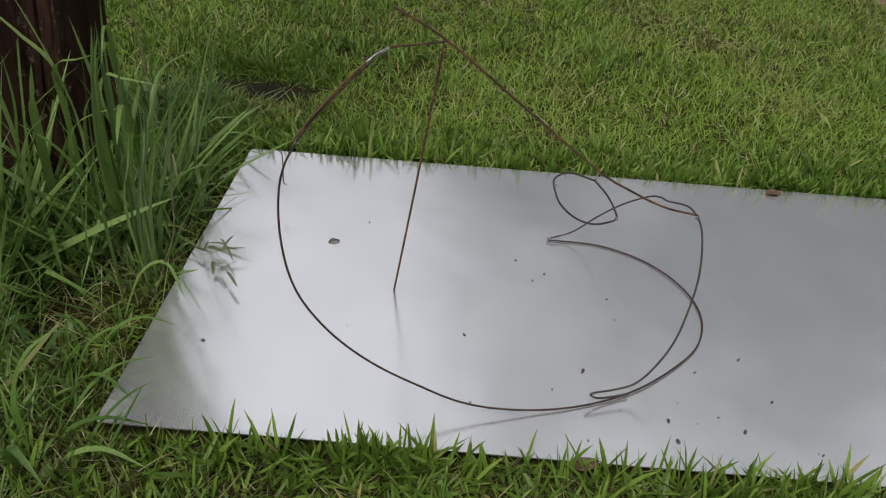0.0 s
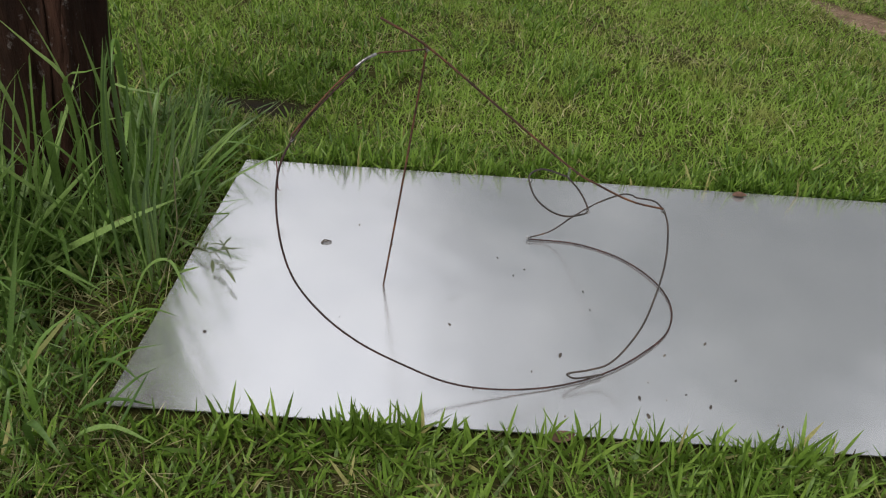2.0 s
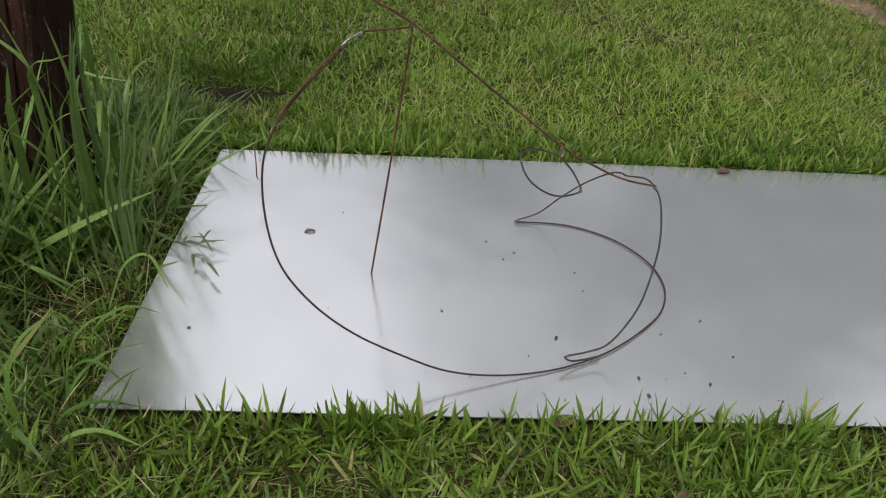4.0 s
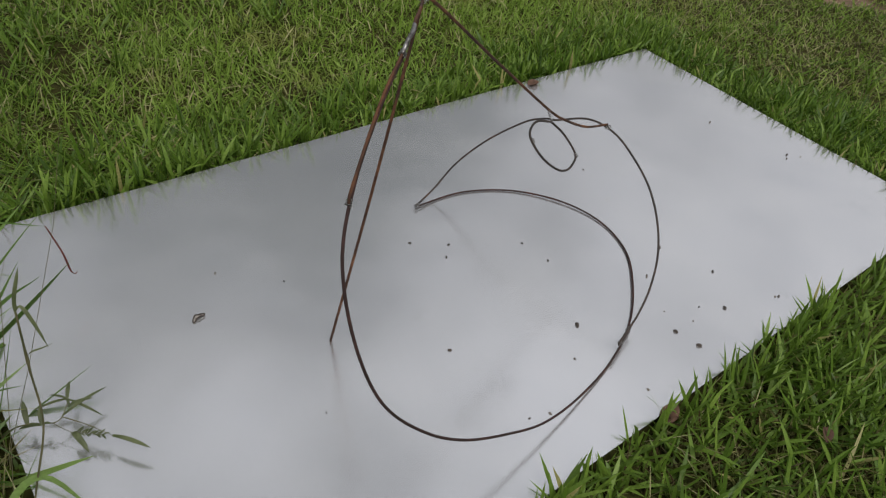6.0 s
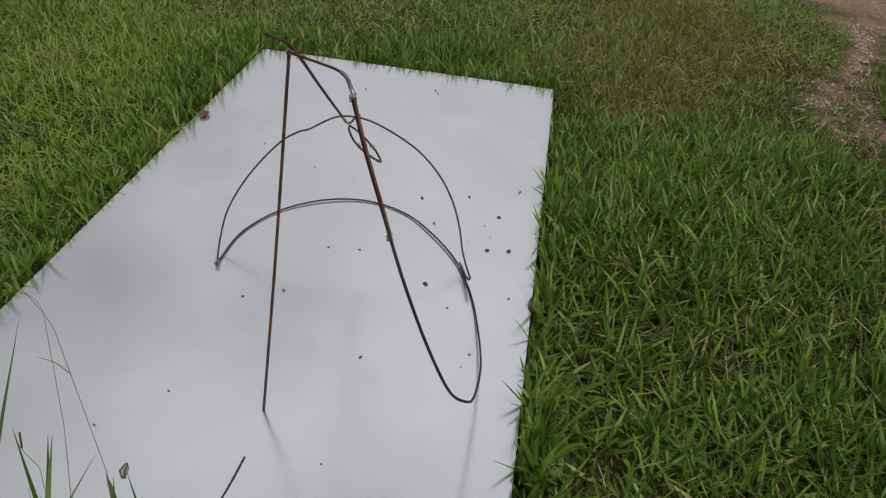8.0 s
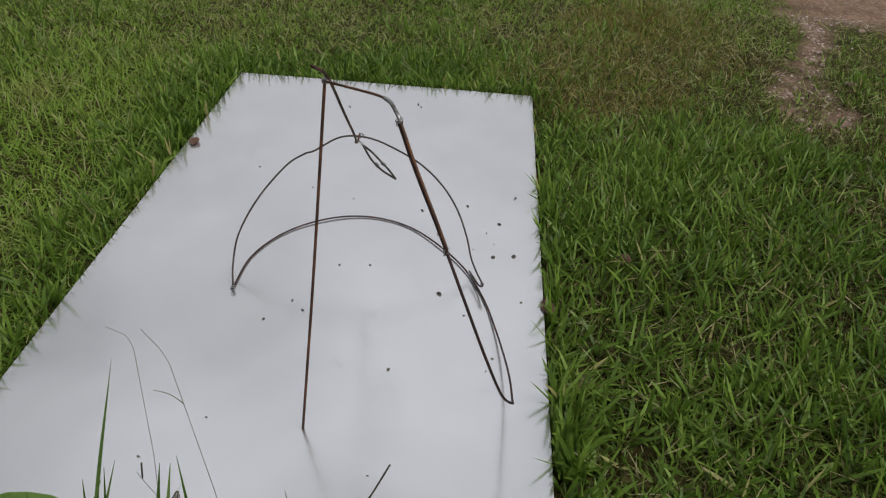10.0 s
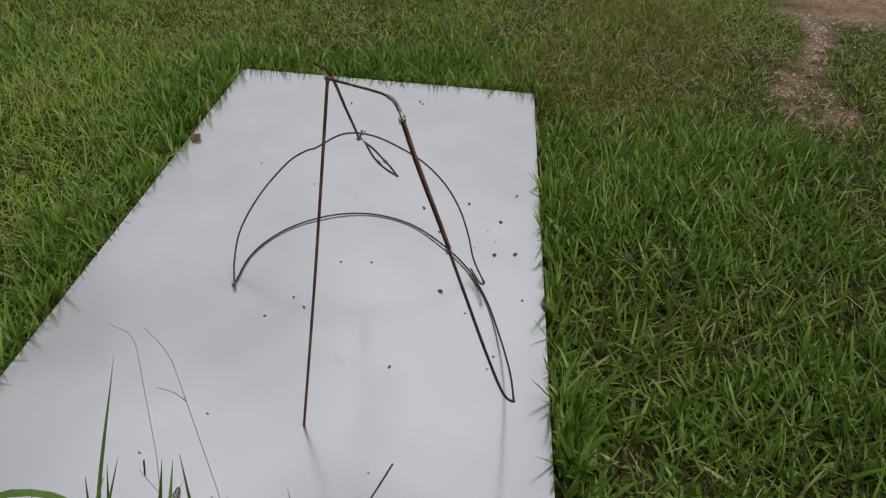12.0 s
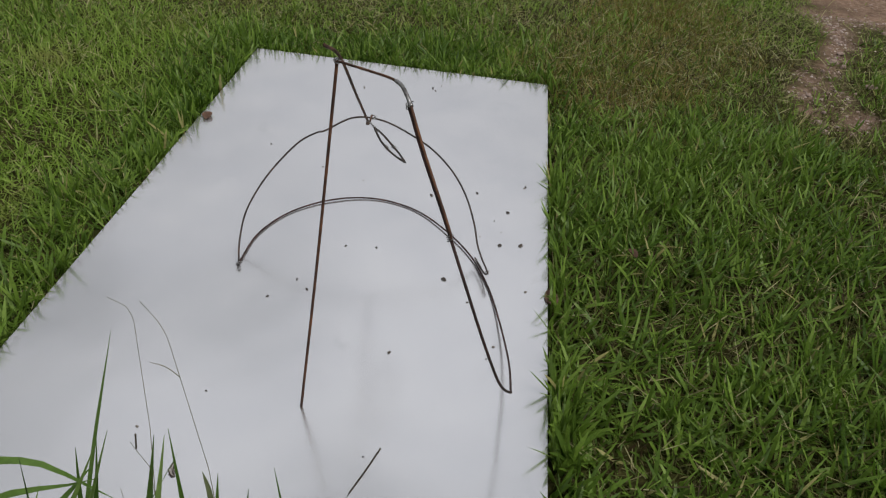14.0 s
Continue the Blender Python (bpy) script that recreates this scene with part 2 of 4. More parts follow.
M_DRYLEAF, n, l, b = material("dry_leaf", 0.8)
l.new(ramp(n, l, noise_node(n, l, 50.0, 4.0), (0.3, (0.055, 0.028, 0.018)), (0.6, (0.115, 0.060, 0.037)), (0.8, (0.20, 0.125, 0.085))), b.inputs["Base Color"])

M_HUSK, n, l, b = material("dark_husk", 0.85)
l.new(ramp(n, l, noise_node(n, l, 200.0, 4.0), (0.3, (0.03, 0.024, 0.020)), (0.6, (0.07, 0.055, 0.048)), (0.8, (0.16, 0.13, 0.11))), b.inputs["Base Color"])

M_PALELEAF, n, l, b = material("pale_withered_leaf", 0.8)
l.new(ramp(n, l, noise_node(n, l, 180.0, 4.0), (0.3, (0.16, 0.14, 0.13)), (0.6, (0.34, 0.32, 0.30)), (0.8, (0.48, 0.46, 0.44))), b.inputs["Base Color"])

M_STALK, n, l, b = material("dry_stalk", 0.7)
l.new(ramp(n, l, noise_node(n, l, 30.0, 3.0), (0.3, (0.06, 0.07, 0.025)), (0.7, (0.16, 0.14, 0.07))), b.inputs["Base Color"])

M_SEED, n, l, b = material("seed_head", 0.85)
l.new(ramp(n, l, noise_node(n, l, 300.0, 3.0), (0.3, (0.03, 0.025, 0.018)), (0.7, (0.10, 0.08, 0.05))), b.inputs["Base Color"])

M_VETCH, n, l, b = material("vetch_leaf", 0.6)
l.new(ramp(n, l, noise_node(n, l, 40.0, 3.0), (0.3, (0.045, 0.062, 0.022)), (0.7, (0.12, 0.14, 0.06))), b.inputs["Base Color"])

M_REDLEAF, n, l, b = material("red_leaf_tip", 0.6)
l.new(ramp(n, l, noise_node(n, l, 60.0, 4.0), (0.3, (0.05, 0.010, 0.009)), (0.7, (0.11, 0.022, 0.016))), b.inputs["Base Color"])


# ---- builders ----
def mesh_of(name, verts, faces, mat, smooth=False):
    me = bpy.data.meshes.new(name)
    me.from_pydata([tuple(v) for v in verts], [], [tuple(f) for f in faces])
    me.materials.append(mat)
    if smooth:
        me.polygons.foreach_set("use_smooth", [True] * len(me.polygons))
    me.update()
    return me


def child(name, me, parent, label=""):
    ob = new(name, me)
    ob.parent = parent
    return tagged(ob, label)


def thing(name, at, label, category, group=""):
    ob = new(name)
    ob.empty_display_size = 0.05
    ob.location = at
    return tagged(ob, label, category, group)


def glide(points, n):
    """A smooth line of n points through a few control points."""
    c = np.array(points, float)
    q = np.vstack([2 * c[0] - c[1], c, 2 * c[-1] - c[-2]])
    u = np.linspace(0, len(c) - 1 - 1e-9, n)
    k = u.astype(int)
    f = (u - k)[:, None]
    a, b_, c_, d = q[k], q[k + 1], q[k + 2], q[k + 3]
    return 0.5 * (2 * b_ + (c_ - a) * f + (2 * a - 5 * b_ + 4 * c_ - d) * f ** 2 + (3 * b_ - a - 3 * c_ + d) * f ** 3)


def bent(points, n):
    """A line of straight lengths with slightly rounded bends."""
    c = np.array(points, float)
    d = np.concatenate([[0], np.cumsum(np.linalg.norm(np.diff(c, axis=0), axis=1))])
    u = np.linspace(0, d[-1], n)
    p = np.stack([np.interp(u, d, c[:, k]) for k in range(3)], 1)
    for _ in range(2):
        p[1:-1] = (p[:-2] + 2 * p[1:-1] + p[2:]) / 4
    return p


def tube(line, radius, sides=8, ends=True):
    """A round bar along a line: vertices and faces. radius: one number or one for each point."""
    p = np.array(line, float)
    r = np.broadcast_to(np.array(radius, float), (len(p),))
    tan = np.gradient(p, axis=0)
    tan /= np.linalg.norm(tan, axis=1)[:, None] + 1e-12
    side = np.cross(tan[0], (0.31, 0.21, 0.93))
    side /= np.linalg.norm(side)
    verts, faces = [], []
    for i in range(len(p)):
        side = side - tan[i] * side.dot(tan[i])
        side /= np.linalg.norm(side)
        up = np.cross(tan[i], side)
        for k in range(sides):
            a = 2 * math.pi * k / sides
            verts.append(p[i] + r[i] * (math.cos(a) * side + math.sin(a) * up))
    for i in range(len(p) - 1):
        for k in range(sides):
            faces.append((i * sides + k, i * sides + (k + 1) % sides, (i + 1) * sides + (k + 1) % sides, (i + 1) * sides + k))
    if ends:
        faces.append(tuple(range(sides))[::-1])
        faces.append(tuple((len(p) - 1) * sides + k for k in range(sides)))
    return verts, faces


def coil(at, axis, length, radius, turns, thick=0.0008):
    """Tie wire wound round a rod, with a twisted tail."""
    axis = np.array(axis, float) / np.linalg.norm(axis)
    s = np.cross(axis, (0.2, 0.5, 0.84))
    s /= np.linalg.norm(s)
    u = np.cross(axis, s)
    line = []
    for i in range(turns * 10 + 1):
        a = 2 * math.pi * i / 10
        f = i / (turns * 10) - 0.5
        line.append(np.array(at) + axis * length * f + radius * (1 + 0.12 * math.sin(a * 0.37)) * (math.cos(a) * s + math.sin(a) * u))
    line += [line[-1] + s * 0.0012 + axis * 0.001, line[-1] + s * 0.0026 - axis * 0.001]
    return tube(line, thick, 5)


def blades(base, height, width, heading, lean, droop, twist, levels=4):
    """Many grass blades at once, as flat arrays: base (n, 3) and one number a blade for the rest. lean and droop in radians from upright."""
    k = len(base)
    f = np.linspace(0, 1, levels)
    shape = np.interp(f, (0, 0.25, 0.6, 0.8, 1), (0.7, 1.0, 0.95, 0.7, 0.0))
    ang = lean[:, None] + droop[:, None] * f[None, :] ** 1.3
    step = (height / (levels - 1))[:, None]
    out = np.cumsum(np.concatenate([np.zeros((k, 1)), np.sin(ang[:, 1:]) * step], 1), 1)
    up = np.cumsum(np.concatenate([np.zeros((k, 1)), np.cos(ang[:, 1:]) * step], 1), 1)
    dx, dy = np.cos(heading), np.sin(heading)
    mid = np.stack([base[:, 0, None] + out * dx[:, None], base[:, 1, None] + out * dy[:, None], base[:, 2, None] + up], 2)
    sx, sy = -np.sin(heading + twist), np.cos(heading + twist)
    side = np.stack([sx, sy, 0.25 * np.sin(twist * 3)], 1)
    half = 0.5 * width[:, None] * shape[None, :]
    left = mid - side[:, None, :] * half[:, :, None]
    right = mid + side[:, None, :] * half[:, :, None]
    v = np.empty((k, 2 * levels - 1, 3))
    v[:, 0:2 * levels - 2:2] = left[:, :-1]
    v[:, 1:2 * levels - 2:2] = right[:, :-1]
    v[:, -1] = mid[:, -1]
    one = []
    for i in range(levels - 2):
        one.append((2 * i, 2 * i + 1, 2 * i + 3, 2 * i + 2))
    tip = (2 * levels - 4, 2 * levels - 3, 2 * levels - 2)
    # drop the blades that would grow through the metal sheet
    clear = np.ones(k, bool)
    for i in range(levels - 1):
        for g in (0.33, 0.67, 1.0):
            q = mid[:, i] * (1 - g) + mid[:, i + 1] * g
            clear &= ~((sheet_depth(q[:, 0], q[:, 1]) > -0.002) & (q[:, 2] < 0.006))
    return v[clear], one, tip


def fast_mesh(name, v, quads, tip, mat):
    """One mesh out of many alike blades."""
    k, m = v.shape[0], v.shape[1]
    offs = np.arange(k)[:, None] * m
    per = np.array([i for q in quads for i in q] + list(tip))
    loops = (offs + per[None, :]).ravel()
    sizes = np.tile(np.array([4] * len(quads) + [3]), k)
    me = bpy.data.meshes.new(name)
    me.vertices.add(k * m)
    me.vertices.foreach_set("co", v.astype(np.float32).ravel())
    me.loops.add(len(loops))
    me.loops.foreach_set("vertex_index", loops.astype(np.int32))
    me.polygons.add(len(sizes))
    me.polygons.foreach_set("loop_start", np.concatenate([[0], np.cumsum(sizes)[:-1]]).astype(np.int32))
    me.update(calc_edges=True)
    me.polygons.foreach_set("use_smooth", np.ones(len(sizes), bool))
    me.materials.append(mat)
    return me


rng = np.random.default_rng(11)

# ---- plan ----
# corners of the metal sheet, far left, far right, near right, near left
CORNERS = np.array([(-0.565, 0.690), (1.880, 0.690), (1.838, -0.522), (-0.600, -0.520)])
GROUND = -0.028


def waves(x, y, seed):
    """A cheap smooth unevenness between about -1 and 1."""
    r = np.random.default_rng(seed)
    out = 0
    for i in range(7):
        a, f, p = r.uniform(0, 6.28), r.uniform(0.6, 1.0) * 1.6 ** i * 0.7, r.uniform(0, 6.28)
        out = out + np.sin((np.cos(a) * x + np.sin(a) * y) * f * 2 + p) / 1.35 ** i
    return out / 2.4


def sheet_depth(x, y):
    """How far inside the sheet's outline a place lies (negative: outside)."""
    d = np.full(np.shape(x), 9.0)
    for i in range(4):
        a, b_ = CORNERS[i], CORNERS[(i + 1) % 4]
        e = (b_ - a) / np.linalg.norm(b_ - a)
        d = np.minimum(d, -(e[0] * (y - a[1]) - e[1] * (x - a[0])))
    return d


def near_line(x, y, line):
    """Distance to a line of straight lengths."""
    d = np.full(np.shape(x), 99.0)
    for (ax, ay), (bx, by) in zip(line, line[1:]):
        t = np.clip(((x - ax) * (bx - ax) + (y - ay) * (by - ay)) / ((bx - ax) ** 2 + (by - ay) ** 2), 0, 1)
        d = np.minimum(d, np.hypot(x - ax - t * (bx - ax), y - ay - t * (by - ay)))
    return d


def bareness(x, y):
    """0 in the lawn, 1 on the dirt track and the gravel tongue."""
    rag = 0.10 * waves(x * 3, y * 3, 6) + 0.05 * waves(x * 9, y * 9, 7)
    # the track runs past the far right side of the lawn
    edge = np.interp(y, (-3.2, -2.3, -1.7, -0.9, 0.4, 1.6, 3.4, 6.0), (2.6, 2.95, 3.45, 3.85, 3.95, 3.75, 3.4, 3.0))
    road = np.clip((x - edge + 2.2 * rag) / 0.45, 0, 1)
    thin = np.clip(0.85 + 0.6 * waves(x * 9, y * 9, 12), 0.40, 1)
    tongue = thin * np.clip(1.6 - (near_line(x, y, ((1.92, -1.66), (2.20, -1.74), (2.45, -1.83), (2.82, -1.99), (3.3, -2.12))) + 0.8 * rag) / 0.105, 0, 1)
    strip = 0.9 * np.clip(1.2 - (near_line(x, y, ((3.6, 0.43), (3.45, 1.30), (3.15, 1.52), (3.10, 1.72), (2.6, 3.35))) + 1.3 * rag) / 0.10, 0, 1)
    mud = np.clip(1.5 - np.sqrt(((x + 0.64) / 0.22) ** 2 + ((y - 1.22) / 0.11) ** 2) + 0.3 * waves(x * 8, y * 8, 8), 0, 1)
    return np.clip(np.maximum.reduce([road * 0.92, tongue, strip * thin, mud]), 0, 1)


def worn(x, y):
    """0 in good turf, 1 where the grass is dry and thin."""
    right = np.clip((x - 1.75 - 0.45 * np.clip((-0.9 - y), -1, 0.8) * -1.0 - 0.2 * waves(x * 2, y * 2, 43)) / 0.4, 0, 1) * np.clip((-0.1 - y) / 0.4, 0, 1)
    spots = np.clip(waves(x * 2.4, y * 2.4, 44) * 1.6 - 0.75, 0, 1) * np.where(y < -0.4, 0.3, 1)
    far = 0.6 * np.clip((x - 2.0) / 0.5, 0, 1)
    near = np.clip((x - 0.2) / 0.4, 0, 1) * np.clip((-1.05 - y) / 0.35, 0, 1) * np.clip(0.55 + waves(x * 2, y * 3, 45), 0, 1) * 0.8
    return np.clip(np.maximum.reduce([0.75 * rusty(x, y), right * (0.55 + 0.45 * waves(x * 3, y * 3, 46)), far * (0.5 + 0.5 * waves(x * 2, y * 2, 47)), spots, near]), 0, 1)


def rusty(x, y):
    """Where brown, half-dead grass stands off the sheet's far end."""
    near = 1.5 - np.hypot((x - 2.05) / 0.42, (y + 0.85) / 0.32)
    far = 1.4 - np.hypot((x - 2.65) / 0.50, (y + 1.25) / 0.40)
    return np.clip(np.maximum(near, far) + 0.55 * waves(x * 3, y * 3, 71), 0, 1)


def ground_z(x, y):
    flat = np.clip(sheet_depth(x, y) / 0.08, 0, 1)
    return (GROUND + 0.010 * waves(x, y, 3)) * (1 - flat) + (-0.0045) * flat - 0.012 * bareness(x, y)


# ---- ground ----
u = np.linspace(-1, 1, 241)
axis = 4.2 * u + 150.0 * np.sign(u) * np.clip(np.abs(u) - 0.82, 0, 1) ** 2 / 0.18 ** 2
gx, gy = np.meshgrid(axis + 0.8, axis + 0.4)
gz = ground_z(gx, gy)
count = len(axis)
verts = np.stack([gx.ravel(), gy.ravel(), gz.ravel()], 1)
faces = [(j * count + i, j * count + i + 1, (j + 1) * count + i + 1, (j + 1) * count + i) for j in range(count - 1) for i in range(count - 1)]
ground = new("ground", mesh_of("ground", verts, faces, M_SOIL, True))
tagged(ground, "brown earth with turf and a bare gravelly track", "ground", kind="structure")
paint = ground.data.color_attributes.new("bare", "FLOAT_COLOR", "POINT")
bare = bareness(verts[:, 0], verts[:, 1])
away = np.clip((np.hypot(verts[:, 0] - 1.0, verts[:, 1] - 0.5) - 2.9) / 1.6, 0, 1) * (1 - bare)
paint.data.foreach_set("color", np.stack([np.where(verts[:, 0] < 0, 0, bare), away, np.where(verts[:, 0] < 0, bare, 0), np.ones_like(bare)], 1).ravel())

# ---- metal sheet ----
sheet_me = bpy.data.meshes.new("metal_sheet")
bm = bmesh.new()
ring = []
for i in range(4):
    c, a, d = CORNERS[i], CORNERS[i - 1], CORNERS[(i + 1) % 4]
    ea, ed = (a - c) / np.linalg.norm(a - c), (d - c) / np.linalg.norm(d - c)
    for f in (0.012, 0.004):
        ring.append(c + ea * f + ed * (0.0 if f > 0.01 else 0.001))
    ring.append(c + ed * 0.012)
top = bm.faces.new([bm.verts.new((x, y, 0.0)) for x, y in ring][::-1])
if top.normal.z < 0:
    top.normal_flip()
low = bmesh.ops.extrude_face_region(bm, geom=[top])
bmesh.ops.translate(bm, verts=[v for v in low["geom"] if isinstance(v, bmesh.types.BMVert)], vec=(0, 0, -0.004))
bmesh.ops.recalc_face_normals(bm, faces=bm.faces)
bm.to_mesh(sheet_me)
bm.free()
sheet_me.materials.append(M_METAL)
sheet = tagged(new("metal_sheet", sheet_me), "large flat galvanised metal sheet lying on the lawn, with dull reflections", "metal sheet")

# ---- wire sculpture ----
sculpture = thing("wire_sculpture", (0, 0, 0), "rusty bent steel rod sculpture tied with wire, standing on the sheet", "sculpture")
APEX = (0.094, -0.063, 0.736)
LOOP = ((0.438, 0.286, 0.004), (0.591, 0.277, 0.0035), (0.72, 0.214, 0.0035), (0.805, 0.107, 0.005), (0.834, -0.01, 0.0035), (0.8, -0.127, 0.0035), (0.714, -0.224, 0.006), (0.601, -0.31, 0.006), (0.472, -0.367, 0.005), (0.336, -0.401, 0.014), (0.205, -0.421, 0.043), (0.088, -0.426, 0.098), (-0.02, -0.424, 0.16), (-0.108, -0.417, 0.238), (-0.173, -0.392, 0.321), (-0.203, -0.358, 0.429), (-0.202, -0.318, 0.54), (-0.162, -0.278, 0.62), (-0.096, -0.232, 0.69), (-0.042, -0.201, 0.738))
BRACE = ((-0.178, -0.290, 0.602), (-0.168, -0.282, 0.621), (-0.100, -0.235, 0.695), (-0.046, -0.204, 0.742), (-0.020, -0.187, 0.757), (-0.010, -0.176, 0.759), (0.004, -0.160, 0.758), (0.045, -0.117, 0.748), APEX)
ARCH = ((0.435, 0.281, 0.011), (0.509, 0.302, 0.030), (0.568, 0.297, 0.091), (0.622, 0.252, 0.172), (0.671, 0.183, 0.249), (0.690, 0.134, 0.279), (0.699, 0.112, 0.284), (0.735, 0.046, 0.312), (0.748, -0.026, 0.309), (0.741, -0.102, 0.284), (0.724, -0.175, 0.250), (0.699, -0.236, 0.203), (0.673, -0.279, 0.147), (0.636, -0.308, 0.091), (0.598, -0.324, 0.050), (0.550, -0.340, 0.041), (0.498, -0.357, 0.042), (0.494, -0.359, 0.035), (0.520, -0.349, 0.018), (0.590, -0.322, 0.010))
SPINE = ((-0.012, -0.069, 0.803), (0.098, -0.067, 0.742), (0.285, -0.055, 0.593), (0.472, -0.042, 0.446), (0.558, -0.026, 0.391), (0.651, -0.014, 0.345), (0.742, -0.004, 0.322))
RING = ((0.462, -0.062, 0.432), (0.494, -0.073, 0.403), (0.516, -0.087, 0.373), (0.522, -0.098, 0.356), (0.500, -0.114, 0.354), (0.463, -0.131, 0.358), (0.424, -0.140, 0.374), (0.387, -0.136, 0.400), (0.368, -0.117, 0.425), (0.364, -0.096, 0.450), (0.400, -0.076, 0.456), (0.462, -0.062, 0.432))
for name, line, steps, radius, mat, label in (
        ("leg_rod", ((0.0, 0.0, 0.0005), (0.048, -0.033, 0.368), APEX), 24, 0.0028, M_RUST, "straight rusty upright rod"),
        ("loop_rod", LOOP, 150, 0.0024, M_MAROON, "long rusty rod bent into a loop"),
        ("brace_rod", BRACE, 50, 0.0021, M_RUST, "short rusty rod lashed beside the loop"),
        ("arch_rod", ARCH, 130, 0.0025, M_DARKROD, "thin dark rod bent into an arch"),
        ("spine_rod", SPINE, 60, 0.0028, M_RUST, "long straight rusty rod"),
        ("ring_rod", RING, 70, 0.0024, M_DARKROD, "thin dark rod bent into an oval")):
    v, f = tube(glide(line, steps), radius)
    child(name, mesh_of(name, v, f, mat, True), sculpture, label)
v, f = tube(glide(((-0.050, -0.207, 0.739), (-0.034, -0.196, 0.751), (-0.020, -0.187, 0.757), (-0.010, -0.176, 0.7595)), 24), 0.0032 + 0.0003 * np.sin(np.arange(24) * 1.9), 8)
child("wrapping", mesh_of("wrapping", v, f, M_TIE, True), sculpture, "pale silvery wire wrapping at the bend")
for at, along, length, radius, turns in (
        (APEX, (1, 0, -0.75), 0.012, 0.0044, 4), ((-0.176, -0.288, 0.601), (0.5, 0.35, 0.75), 0.009, 0.0044, 3),
        ((-0.046, -0.203, 0.738), (0.6, 0.3, 0.6), 0.009, 0.0048, 3), ((0.437, 0.283, 0.009), (1, 0.1, 0.1), 0.010, 0.0050, 3),
        ((0.566, -0.331, 0.009), (0.85, 0.5, 0), 0.034, 0.0046, 5), ((0.496, -0.358, 0.039), (0.9, -0.3, 0.1), 0.007, 0.0040, 2),
        ((0.742, -0.008, 0.317), (0.3, -0.1, -0.1), 0.010, 0.0050, 4), ((0.522, -0.098, 0.356), (0.2, -0.6, -0.5), 0.009, 0.0034, 4),
        ((0.366, -0.106, 0.438), (0, 0.6, 0.7), 0.009, 0.0034, 4), ((0.467, -0.052, 0.439), (-0.05, -0.21, -0.17), 0.026, 0.0024, 7)):
    v, f = coil(at, along, length, radius, turns)
    child("tie", mesh_of("tie", v, f, M_TIE, True), sculpture, "twist of bright tie wire")

# ---- tree trunk ----
TRUNK = (-1.135, 0.445)
trunk = thing("tree_trunk", (*TRUNK, GROUND - 0.03), "thick dark brown tree trunk with pale lichen specks", "tree trunk")
verts, faces = [], []
rows_, cols_ = 40, 40
for j in range(rows_):
    z = 2.4 * j / (rows_ - 1)
    for i in range(cols_):
        a = 2 * math.pi * i / cols_
        ridge = 0.018 * math.sin(7 * a + 0.8 * math.sin(z * 2)) + 0.010 * math.sin(13 * a + 2 * z) + 0.012 * noise.noise((3 * math.cos(a), 3 * math.sin(a), z * 2.5))
        r = 0.188 - 0.015 * z + 0.10 * math.exp(-z / 0.12) * (0.6 + 0.4 * math.sin(5 * a)) + ridge
        verts.append((r * math.cos(a) + 0.11 * z, r * math.sin(a), z))
for j in range(rows_ - 1):
    for i in range(cols_):
        faces.append((j * cols_ + i, j * cols_ + (i + 1) % cols_, (j + 1) * cols_ + (i + 1) % cols_, (j + 1) * cols_ + i))
faces.append([(rows_ - 1) * cols_ + i for i in range(cols_)])
child("trunk", mesh_of("trunk", verts, faces, M_BARK, True), trunk)
r_ = random.Random(21)
for k in range(34):
    # long uneven plates of bark lying on the trunk
    a0, z0, tall_, half_ = 2 * math.pi * (k + r_.uniform(-0.3, 0.3)) / 17, r_.uniform(0.05, 1.9), r_.uniform(0.28, 0.75), r_.uniform(0.06, 0.13)
    verts, faces = [], []
    for j in range(11):
        f = j / 10
        z = z0 + tall_ * f
        wide_ = half_ * math.sin(math.pi * (0.06 + 0.88 * f)) ** 0.5 * r_.uniform(0.75, 1.1)
        for i in range(5):
            g = (i - 2) / 2
            a = a0 + wide_ * g + 0.03 * math.sin(9 * z + k)
            ridge = 0.018 * math.sin(7 * a + 0.8 * math.sin(z * 2)) + 0.010 * math.sin(13 * a + 2 * z) + 0.012 * noise.noise((3 * math.cos(a), 3 * math.sin(a), z * 2.5))
            r = 0.188 - 0.015 * z + 0.10 * math.exp(-z / 0.12) * (0.6 + 0.4 * math.sin(5 * a)) + ridge
            r += (0.010 if abs(g) < 0.9 else -0.004) * (1 if 0 < j < 10 else 0.0) + r_.uniform(-0.002, 0.003)
            verts.append((r * math.cos(a) + 0.11 * z, r * math.sin(a), z))
    for j in range(10):
        for i in range(4):
            faces.append((5 * j + i, 5 * j + i + 1, 5 * j + i + 6, 5 * j + i + 5))
    child("bark_plate", mesh_of("bark_plate", verts, faces, M_BARK, True), trunk)


